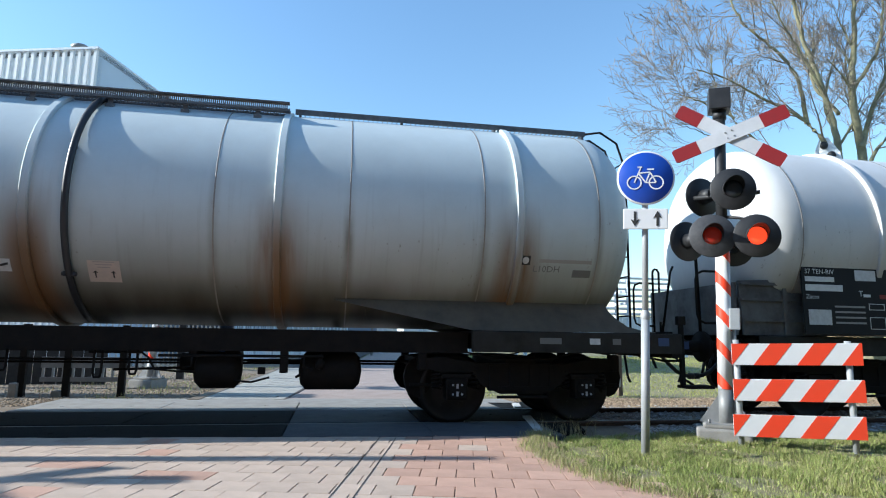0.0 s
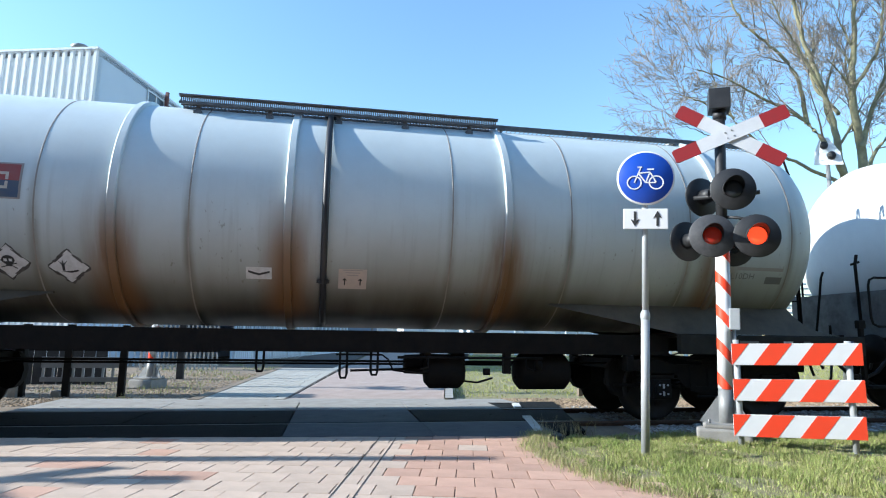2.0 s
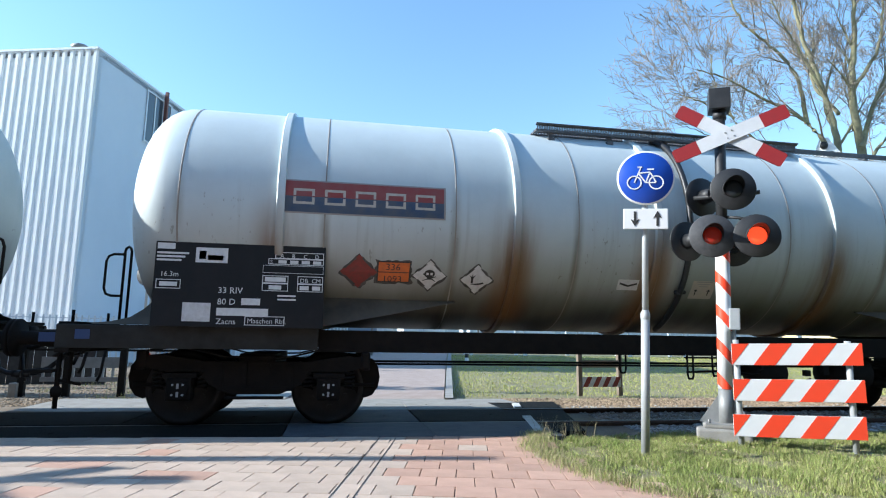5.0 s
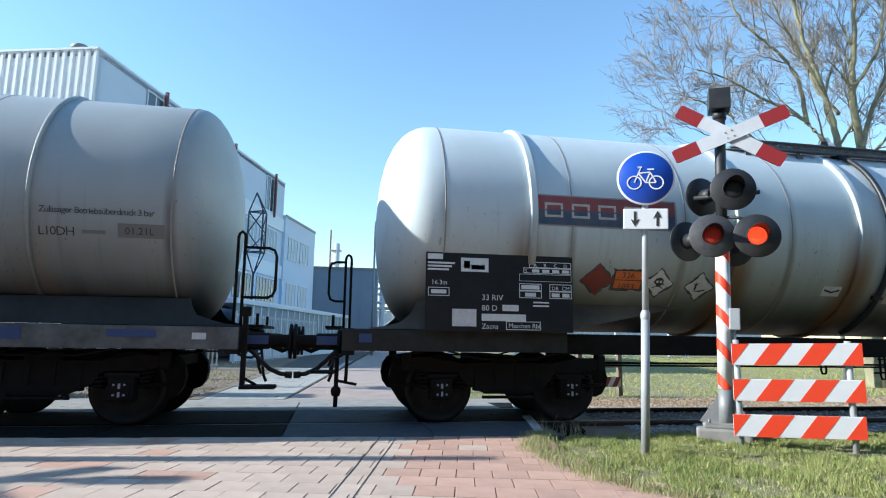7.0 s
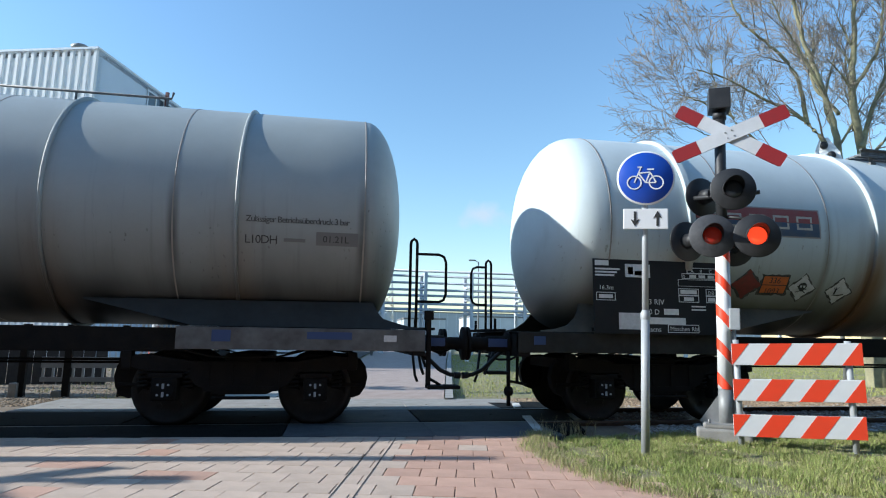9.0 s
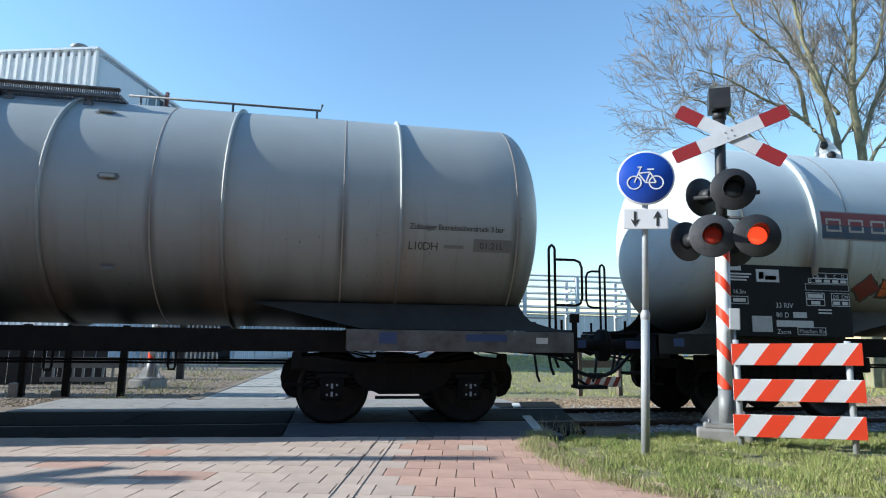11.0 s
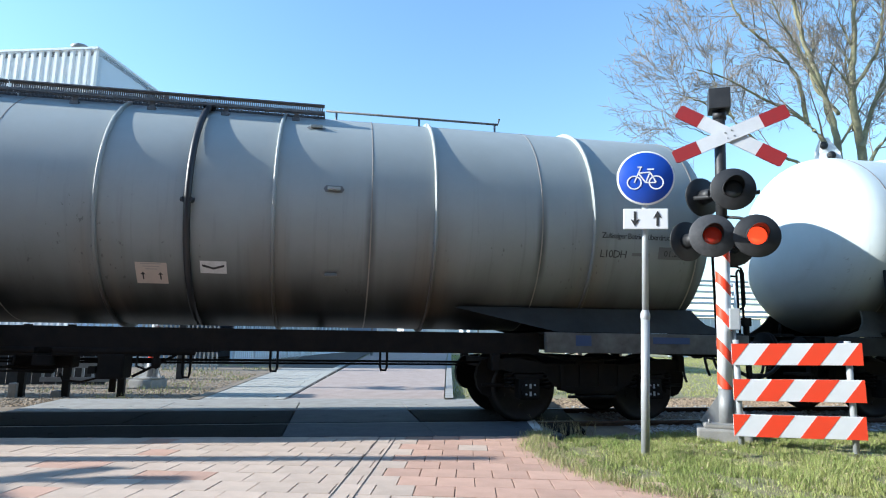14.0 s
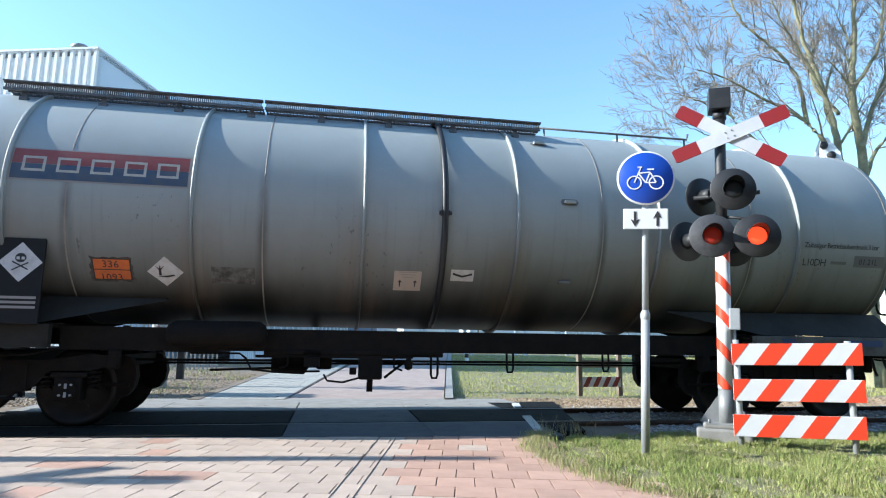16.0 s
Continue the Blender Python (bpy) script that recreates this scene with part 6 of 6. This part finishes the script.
fence(14, 68, 42, 68, 1.7, 0.28, "far_white", "pale slatted metal fence behind the lawn")


def gate_frame():
    """A dark post-and-rail frame with a low metal grille, left of the footpath."""
    w = thing("yard_gate", pose(-5.6, 12.3, -0.06), "dark steel yard gate with low slatted panel", "gate")
    for x in (0.0, 0.75, 1.7):
        part("post", box(B(), x - 0.06, x + 0.06, -0.05, 0.05, 0, 1.35, 0.01), M["black"], w)
    part("post_foot", box(B(), -0.16, -0.02, -0.12, 0.12, 0, 0.28, 0.02), M["concrete"], w)
    part("post_foot", box(B(), 0.55, 0.70, -0.12, 0.12, 0, 0.14, 0.02), M["concrete"], w)
    part("panel", box(B(), 0.3, 1.65, -0.02, 0.02, 0.55, 0.75), M["galv_dull"], w)
    part("panel", box(B(), 0.3, 1.65, -0.02, 0.02, 0.30, 0.38), M["galv_dull"], w)
    for k in range(8):
        part("slat", box(B(), 0.32 + 0.17 * k, 0.36 + 0.17 * k, -0.015, 0.015, 0.38, 0.55), M["galv"], w)
    part("rail", box(B(), -0.8, 3.4, -0.02, 0.02, 0.86, 0.90), M["black"], w)
    return w


gate_frame()


def low_wall(x0, x1, y, h):
    w = thing("timber_fence", pose(x0, y, -0.06), "low dark weathered board fence in the yard", "fence", "fences of the yard")
    n = int((x1 - x0) / 0.26)
    for k in range(n):
        part("board", box(B(), k * 0.26, k * 0.26 + 0.245, -0.012, 0.012, 0.03, h + 0.02 * ((k * 7) % 3), 0.003), M["dark_wood"], w)
    for k in range(0, n, 8):
        part("post", box(B(), k * 0.26, k * 0.26 + 0.1, 0.012, 0.11, 0, h + 0.05), M["dark_wood"], w)
    return w


low_wall(-14.0, -5.0, 15.2, 0.85)


def far_barrier():
    w = thing("road_barrier", pose(5.35, 12.6, -0.08, 0, 0, 6), "weathered wooden barrier with striped lower board", "barrier")
    for x in (0, 1.0):
        part("post", box(B(), x - 0.05, x + 0.05, -0.05, 0.05, 0, 1.15, 0.01), M["wood"], w)
    part("board", box(B(), 0.05, 1.0, -0.06, -0.03, 0.62, 0.78, 0.005), M["wood"], w)
    b = part("board", box(B(), 0.05, 1.0, -0.06, -0.03, 0.20, 0.42, 0.005), M["label_white"], w, "dirty white board with red stripes")
    for k in range(4):
        x0 = 0.05 + 0.24 * k
        part("red_stripe", prism(B(), clip_x([(x0, 0.2), (x0 + 0.12, 0.2), (x0 + 0.24, 0.42), (x0 + 0.12, 0.42)], 0.05, 1.0), "y", -0.0635, -0.059), M["hazard_red"], b)
    return w


far_barrier()


def floodlight():
    w = thing("floodlight", pose(14.45, 15.0, -0.08, 0, 0, -45), "white twin floodlight on a steel pole behind the track", "floodlight")
    part("pole", rod(B(), (0, 0, 0), (0, 0, 6.80), 0.06, seg=12), M["galv_dull"], w)
    part("back_plate", prism(B(), [(-0.34, 6.60), (0.40, 6.50), (0.34, 6.90), (0.06, 7.40), (-0.14, 7.40), (-0.30, 7.00)], "y", -0.06, -0.02), M["sign_white"], w, "white tapered back plate")
    for x, z, r in ((-0.05, 7.15, 0.11), (0.12, 6.81, 0.12)):
        part("lamp", lathe(B(), [(-0.20, 0.0), (-0.20, r * 0.9), (-0.06, r), (-0.06, 0)], (x, 0, z), "y", 18), M["signal_black"], w)
    return w


floodlight()


# ---- the bare tree ----
def bare_tree(x, y, seed, boughs, label):
    """Bent boughs of (points, thick end, thin end, shoots), each with shoots that fork down to fine twigs."""
    rnd = random.Random(seed)
    w = thing("tree", pose(x, y, -0.12), label, "tree")
    thick, thin = ([], []), ([], [])

    def skin(pts, radii, sides, store):
        V, Fc = store
        base, n = len(V), len(pts)
        for i, q in enumerate(pts):
            e = (pts[min(i + 1, n - 1)] - pts[max(i - 1, 0)]).normalized()
            o = e.orthogonal().normalized()
            o2 = e.cross(o)
            for k in range(sides):
                a = 2 * math.pi * k / sides
                V.append(tuple(q + (o * math.cos(a) + o2 * math.sin(a)) * radii[i]))
        for i in range(n - 1):
            for k in range(sides):
                j = (k + 1) % sides
                Fc.append((base + i * sides + k, base + i * sides + j, base + (i + 1) * sides + j, base + (i + 1) * sides + k))

    def shoot(p, d, length, r, level):
        seg = 6 if level < 2 else 4
        pts = [p]
        for k in range(seg):
            d = (d + Vector((rnd.gauss(0, 1), rnd.gauss(0, 1), rnd.gauss(0, 1))) * (0.05 + 0.025 * level) + Vector((0, 0, 0.03))).normalized()
            p = p + d * length / seg
            pts.append(p)
        skin(pts, [max(0.006, r * (1 - 0.75 * i / seg)) for i in range(seg + 1)], 5 if level < 2 else 3, thick if level < 2 and r > 0.035 else thin)
        if level >= 4:
            return
        kids = (0, 7, 5, 3)[level]
        for c in range(kids):
            u = min(0.98, 0.18 + 0.82 * (c + 0.8 * rnd.random()) / kids)
            i = min(seg - 1, int(u * seg))
            q = pts[i].lerp(pts[i + 1], u * seg - i)
            e = (pts[i + 1] - pts[i]).normalized()
            o = Matrix.Rotation(rnd.random() * 2 * math.pi, 3, e) @ e.orthogonal().normalized()
            tilt = radians(rnd.uniform(18, 42))
            shoot(q, (e * math.cos(tilt) + o * math.sin(tilt)).normalized(), length * rnd.uniform(0.40, 0.70), max(0.006, r * (1 - 0.7 * u) * rnd.uniform(0.45, 0.65)), level + 1)

    for pts, r0, r1, shoots in boughs:
        pts = [Vector(q) for q in pts]
        ctl = [pts[0] * 2 - pts[1]] + pts + [pts[-1] * 2 - pts[-2]]
        line = []
        for i in range(1, len(ctl) - 2):
            p0, p1, p2, p3 = ctl[i - 1:i + 3]
            for k in range(6):
                u = k / 6
                line.append(0.5 * (2 * p1 + (p2 - p0) * u + (2 * p0 - 5 * p1 + 4 * p2 - p3) * u * u + (3 * p1 - p0 - 3 * p2 + p3) * u ** 3))
        line.append(pts[-1])
        n = len(line)
        line = [q + Vector((rnd.gauss(0, 1), rnd.gauss(0, 1), rnd.gauss(0, 1))) * 0.016 * (0 < i < n - 1) for i, q in enumerate(line)]
        radii = [0.62 * (r0 + (r1 - r0) * (i / (n - 1)) ** 0.6) for i in range(n)]
        skin(line, radii, 8, thick)
        for c in range(shoots):
            u = 0.25 + 0.75 * (c + rnd.random()) / shoots
            i = min(n - 2, int(u * (n - 1)))
            e = (line[i + 1] - line[i]).normalized()
            o = Matrix.Rotation(rnd.random() * 2 * math.pi, 3, e) @ e.orthogonal().normalized()
            tilt = radians(rnd.uniform(22, 50))
            shoot(line[i], (e * math.cos(tilt) + o * math.sin(tilt)).normalized(), rnd.uniform(1.0, 2.1), min(0.05, radii[i] * rnd.uniform(0.4, 0.6)), 1)
    for name, (V, Fc), m in (("trunk", thick, "bark"), ("crown", thin, "twig")):
        me = bpy.data.meshes.new(name)
        me.from_pydata(V, [], Fc)
        me.polygons.foreach_set("use_smooth", [True] * len(me.polygons))
        me.materials.append(M[m])
        put_mesh(name, me, w, None, "mossy grey trunk and limbs" if name == "trunk" else "fine bare branches and twigs")
    return w


bare_tree(15.6, 15.1, 11, [
    ([(0, 0, 0), (0.0, 0.05, 2.5), (-0.1, 0, 4.6)], 0.48, 0.40, 0),
    ([(-0.1, 0, 4.4), (0.1, -0.1, 6.8), (-0.25, -0.3, 8.6), (-0.15, -0.4, 10.2), (-0.1, -0.5, 12.0), (0.1, -0.5, 14.5)], 0.30, 0.06, 11),
    ([(-0.1, 0, 4.3), (-0.6, 0, 6.9), (-0.75, 0.1, 8.6), (-1.15, 0.3, 10.4), (-1.4, 0.4, 12.0), (-1.6, 0.4, 14.2)], 0.24, 0.05, 11),
    ([(-0.5, 0, 6.3), (-0.95, -0.1, 7.0), (-1.85, -0.1, 7.95), (-2.9, 0, 8.5), (-4.2, 0.2, 9.2), (-5.0, 0.4, 9.5)], 0.19, 0.025, 8),
    ([(-1.75, -0.1, 7.85), (-2.2, -0.3, 9.3), (-3.1, -0.4, 10.1), (-3.9, -0.3, 10.8), (-4.3, -0.3, 11.8), (-4.5, -0.2, 12.8)], 0.12, 0.03, 6),
    ([(-0.5, 0.1, 6.1), (-1.9, 0.3, 6.75), (-3.1, 0.3, 7.25), (-4.1, 0.3, 8.2), (-4.5, 0.3, 9.2), (-4.6, 0.3, 10.0)], 0.11, 0.025, 6),
    ([(-3.9, 0.3, 8.0), (-5.0, 0.4, 8.5), (-5.5, 0.4, 8.6), (-5.9, 0.5, 8.8)], 0.06, 0.015, 4),
    ([(-2.8, 0.3, 7.2), (-4.2, 0.6, 7.4), (-5.0, 0.7, 7.7), (-5.7, 0.6, 7.8)], 0.055, 0.012, 4),
    ([(-0.8, 0.1, 8.8), (-1.7, 0.0, 10.2), (-2.4, -0.1, 11.2), (-2.9, 0.0, 12.8)], 0.10, 0.03, 9),
    ([(0.0, -0.2, 7.2), (0.5, -0.3, 8.6), (1.0, -0.4, 9.8), (1.6, -0.4, 12.0)], 0.16, 0.04, 12),
    ([(-0.2, -0.3, 9.0), (0.3, -0.8, 10.2), (0.4, -1.0, 11.6), (0.6, -1.0, 13.4)], 0.12, 0.03, 9),
    ([(0.05, 0, 6.0), (0.9, 0.1, 7.3), (2.0, 0.2, 8.4), (3.4, 0.3, 9.6)], 0.15, 0.03, 9),
    ([(-0.3, 0.2, 8.4), (-0.5, 0.9, 9.8), (-0.3, 1.3, 11.6), (-0.4, 1.5, 13.2)], 0.11, 0.03, 8),
], "large bare tree with mossy limbs behind the railway")


# ---- loose surfaces ----
def scatter(name, label, category, material, count, place, build, seed):
    rnd = random.Random(seed)
    V, Fc = [], []
    for _ in range(count):
        p = place(rnd)
        if p is not None:
            build(rnd, p, V, Fc)
    me = bpy.data.meshes.new(name)
    me.from_pydata(V, [], Fc)
    me.materials.append(M[material])
    return tagged(new(name, me), label, category, "", "stuff")


def stone(rnd, p, V, Fc):
    x, y, z, s = p
    b = len(V)
    a0 = rnd.random() * 6.3
    for k in range(5):
        a = a0 + k * 1.2566
        r = s * rnd.uniform(0.7, 1.1)
        V.append((x + r * math.cos(a), y + r * math.sin(a), z + s * rnd.uniform(0.0, 0.35)))
    V.append((x + s * rnd.uniform(-0.3, 0.3), y + s * rnd.uniform(-0.3, 0.3), z + s * rnd.uniform(0.5, 0.9)))
    V.append((x, y, z - s * 0.5))
    for k in range(5):
        Fc.append((b + k, b + (k + 1) % 5, b + 5))
        Fc.append((b + (k + 1) % 5, b + k, b + 6))


def blade(rnd, p, V, Fc):
    x, y, z, h = p
    b = len(V)
    a = rnd.random() * 6.3
    wd = 0.0018 + 0.0022 * rnd.random() + 0.0003 * max(0, y - 8)
    lx, ly = rnd.gauss(0, 0.35) * h, rnd.gauss(0, 0.35) * h
    ca, sa = math.cos(a) * wd, math.sin(a) * wd
    V.extend([(x - ca, y - sa, z), (x + ca, y + sa, z), (x + ca * 0.7 + lx * 0.4, y + sa * 0.7 + ly * 0.4, z + h * 0.6), (x - ca * 0.7 + lx * 0.4, y - sa * 0.7 + ly * 0.4, z + h * 0.6), (x + lx, y + ly, z + h)])
    Fc.append((b, b + 1, b + 2, b + 3))
    Fc.append((b + 3, b + 2, b + 4))


def verge_edge(y):
    """x of the ragged border between tiles and grass."""
    pts = ((3.9, 2.75), (4.2, 2.55), (4.7, 2.25), (5.4, 2.12), (6.0, 2.1), (6.5, 2.22), (7.0, 2.4), (7.3, 2.6))
    for (a, u), (b, v) in zip(pts, pts[1:]):
        if a <= y <= b:
            return u + (v - u) * (y - a) / (b - a)
    return 2.7


def near_verge(rnd):
    y = rnd.uniform(3.95, 7.15)
    x = verge_edge(y) + abs(rnd.gauss(0, 0.1)) + rnd.uniform(-0.04, 5.6)
    n = noise.noise((x * 1.3, y * 1.3, 0))
    n2 = noise.noise((x * 5.5, y * 5.5, 2))
    if n + 0.8 * n2 < -0.15 and rnd.random() < 0.72:
        return None
    return x, y, -0.065, rnd.uniform(0.025, 0.075) * max(0.5, 1.0 + 0.6 * n + 0.7 * n2)


def far_lawn(rnd):
    y = 11.3 + 34 * rnd.random() ** 1.9
    x = 2.25 + (y - 11.2) * 0.195 + rnd.random() * 24
    if y < 12.6 and rnd.random() < 0.8 or noise.noise((x * 0.6, y * 0.6, 3)) < -0.25 and rnd.random() < 0.7:
        return None
    return x, y, -0.1, rnd.uniform(0.02, 0.07)


setting("verge", quad_sheet([(3.3, 3.0), (2.7, 3.9), (2.5, 4.2), (2.2, 4.7), (2.08, 5.4), (2.08, 6.0), (2.2, 6.5), (2.4, 7.0), (2.6, 7.2), (20, 7.3), (20, 3.0)], -0.05, 0.12), M["soil"], "soil of the grass verge", "verge")
scatter("grass", "short green spring grass on the verge", "grass", "grass", 170000, near_verge, blade, 5)
scatter("dry_grass", "dry straw-coloured grass on the verge", "grass", "straw", 30000, near_verge, blade, 6)
scatter("grass", "sunlit rough lawn beyond the track", "grass", "lawn", 90000, far_lawn, blade, 7)
scatter("dry_grass", "dry grass on the lawn beyond the track", "grass", "straw", 16000, far_lawn, blade, 8)


def border_tuft(rnd):
    y = rnd.uniform(4.1, 7.2)
    return verge_edge(y) + 0.05 * noise.noise((y * 4, 0, 7)) + rnd.gauss(0.02, 0.09), y, -0.03, rnd.uniform(0.03, 0.09)


scatter("dry_grass", "dry grass creeping over the tile edge", "grass", "straw", 5200, border_tuft, blade, 9)
scatter("grass", "green blades creeping over the tile edge", "grass", "grass", 4200, border_tuft, blade, 41)


def yard_tuft(rnd):
    y = 11.6 + 14 * rnd.random() ** 1.4
    x = -2.4 + (y - 11.3) * 0.04 - 15 * rnd.random() ** 1.3
    if noise.noise((x * 0.7, y * 0.7, 5)) < 0.05:
        return None
    return x, y, -0.05, rnd.uniform(0.04, 0.14)


def weed_stalk(rnd):
    return rnd.uniform(2.45, 3.15), rnd.uniform(6.85, 7.25), -0.06, rnd.uniform(0.12, 0.32)


def leaf(rnd, p, V, Fc):
    x, y, z, s = p
    b, a = len(V), rnd.random() * 6.3
    for k, r in ((0, 1.0), (1, 0.55), (2, 1.0), (3, 0.55)):
        t = a + k * 1.57
        V.append((x + s * r * math.cos(t), y + s * r * math.sin(t), z + rnd.uniform(0, 0.012)))
    Fc.append((b, b + 1, b + 2, b + 3))


scatter("fallen_leaves", "dry fallen leaves lying on the verge", "leaves", "leaf", 260,
        lambda r: (2.3 + 4.5 * r.random(), r.uniform(4.2, 7.0), -0.01, r.uniform(0.012, 0.026)), leaf, 31)
scatter("dry_weeds", "tall dry weed stalks beside the crossing", "weeds", "straw", 90, weed_stalk, blade, 10)
scatter("ballast", "brown ballast stones beyond the track", "ballast", "stone", 14000,
        lambda r: (3.4 + 14 * r.random() ** 1.3, 9.95 + 2.1 * r.random() ** 1.2, -0.08, r.uniform(0.018, 0.045)), stone, 12)
scatter("ballast", "grey ballast stones between the rails", "ballast", "stone_grey", 6000,
        lambda r: (4.1 + 12 * r.random() ** 1.3, r.uniform(7.35, 10.6), -0.08, r.uniform(0.02, 0.045)), stone, 13)
scatter("gravel", "sunlit sandy gravel of the yard", "gravel", "stone", 14000,
        lambda r: (-2.3 - 13 * r.random() ** 1.2, 10.7 + 9 * r.random() ** 1.5, -0.04, r.uniform(0.016, 0.04)), stone, 14)
scatter("dry_grass", "dry tufts in the gravel yard", "grass", "straw", 9000, lambda r: yard_tuft(r), blade, 42)
scatter("grass", "thin green weeds in the gravel yard", "grass", "grass", 7000, lambda r: yard_tuft(r), blade, 43)
scatter("ballast", "grey ballast stones beside the crossing", "ballast", "stone_grey", 5000,
        lambda r: (-4.7 - 9 * r.random(), r.uniform(7.3, 11.5), -0.07, r.uniform(0.02, 0.045)), stone, 15)


# ---- paving tiles ----
def tile_mesh(w, d, h, material, b=0.006):
    me = bpy.data.meshes.new("tile")
    x, y = w / 2, d / 2
    V = [(-x, -y, -h), (x, -y, -h), (x, y, -h), (-x, y, -h), (-x, -y, -b), (x, -y, -b), (x, y, -b), (-x, y, -b),
         (-x + b, -y + b, 0), (x - b, -y + b, 0), (x - b, y - b, 0), (-x + b, y - b, 0)]
    Fc = [(0, 1, 5, 4), (1, 2, 6, 5), (2, 3, 7, 6), (3, 0, 4, 7), (4, 5, 9, 8), (5, 6, 10, 9), (6, 7, 11, 10), (7, 4, 8, 11), (8, 9, 10, 11)]
    me.from_pydata(V, [], Fc)
    me.materials.append(material)
    return me


def paving():
    rnd = random.Random(21)
    road = thing("road_paving", pose(1.42, 5.35, 0.0, 0, 0, -12.5), "square grey and red tiles laid in half bond", "paving", kind="structure")
    p = 0.303
    grey, red = tile_mesh(p - 0.007, p - 0.007, 0.06, M["tile"], 0.003), tile_mesh(p - 0.007, p - 0.007, 0.06, M["tile_red"], 0.003)
    inv = road.matrix_basis.copy()
    rest_v, rest_f = [], []
    for j in range(-40, 8):
        for i in range(-44, 16):
            lx, ly = (i + (0.5 if j % 2 else 0.0)) * p, j * p
            wp = inv @ Vector((lx, ly, 0))
            if wp.y < 3.75 and -6.6 < wp.y and -13 < wp.x < 2.55 + 0.06 * (3.75 - wp.y):
                b = len(rest_v)
                q = p / 2 - 0.006
                for zz, s in ((-0.03, q), (-0.004, q), (0.0, q - 0.005)):
                    rest_v.extend((lx + u * s, ly + v * s, zz) for u, v in ((-1, -1), (1, -1), (1, 1), (-1, 1)))
                for r0 in (0, 4):
                    rest_f.extend((b + r0 + k, b + r0 + (k + 1) % 4, b + r0 + 4 + (k + 1) % 4, b + r0 + 4 + k) for k in range(4))
                rest_f.append((b + 8, b + 9, b + 10, b + 11))
                continue
            if wp.y > 7.25 - 0.069 * (wp.x + 0.5) or wp.y < 3.75 or wp.x < -4.7 + 0.25 * (7 - wp.y) or wp.x > verge_edge(max(3.9, min(7.3, wp.y))) + 0.12:
                continue
            if abs(lx + 1.02) < 0.001:
                continue
            reddish = wp.x > 0.75 + 0.3 * math.sin(wp.y * 2.1) - 0.12 * (wp.y - 5)
            r = rnd.random()
            me = red if (reddish and r > 0.08) or (not reddish and r < 0.055) else grey
            put_mesh("tile", me, road, pose(lx, ly, rnd.uniform(-0.003, 0.001), rnd.gauss(0, 0.2), rnd.gauss(0, 0.2), rnd.gauss(0, 0.25)))
    me = bpy.data.meshes.new("tiles")
    me.from_pydata(rest_v, [], rest_f)
    me.materials.append(M["tile_far"])
    tagged(put_mesh("tiles", me, road, None, "further tiles of the same road"), kind="stuff")
    foot = thing("footpath_paving", pose(-1.5, 11.45, 0.0, 0, 0, -4.0), "square grey tiles of the footpath", "paving", kind="structure")
    g = tile_mesh(0.305, 0.305, 0.06, M["tile_grey"], 0.004)
    for j in range(0, 36):
        wide = 1.28 + 0.055 * j
        x = -0.95 - 0.008 * j + (0.155 if j % 2 else 0)
        while x < -0.64 + wide:
            wp = foot.matrix_basis @ Vector((x + 0.30, 0.155 + j * 0.31, 0))
            if wp.x > -0.80 + 0.0979 * (wp.y - 11.3):
                break
            put_mesh("tile", g, foot, pose(x + 0.15, 0.155 + j * 0.31, rnd.uniform(-0.004, 0.003)))
            x += 0.31

    edge = [foot.matrix_basis @ Vector(q) for q in ((-0.98, -0.2, 0), (-0.79, -0.2, 0), (-1.09, 11.3, 0), (-1.28, 11.3, 0))]
    setting("path_margin", prism(B(), [(q.x, q.y) for q in edge], "z", -0.05, 0.009), M["dirt"], "trodden sandy margin of the footpath", "path")
    for x0, x1 in ((-0.03, 0.54), (0.14, 0.73)):
        bm = prism(B(), [(x0, 4.3), (x0 + 0.006, 4.3), (x1 + 0.006, 6.95), (x1, 6.95)], "z", -0.01, 0.003)
        o = new("straight_joint", done("straight_joint", bm, M["joint"]))
        o.parent, o.matrix_parent_inverse = road, road.matrix_basis.inverted()


paving()


setting("path_edging", quad_sheet([(-1.02, 11.3), (-0.87, 11.3), (0.93, 30), (0.70, 30)], 0.006, 0.05), M["tile_grey"], "pale concrete edging of the footpath", "kerb")
setting("path_joint", quad_sheet([(-0.868, 11.3), (-0.82, 11.3), (1.01, 30), (0.932, 30)], 0.003, 0.05), M["joint"], "dark concrete edging between footpath and cycle path", "kerb")


def motions():
    """The train rolls past and its wheels turn with it."""
    for w, x0 in WAGONS:
        walk(w, [(t, pose(x0 + travel(t), TRACK_Y, 0)) for t in TIMES])
    for ws, dx in WHEELSETS:
        walk(ws, [(t, pose(dx, 0, GAUGE_R, 0, math.degrees(travel(t) / GAUGE_R), 0)) for t in TIMES])


motions()
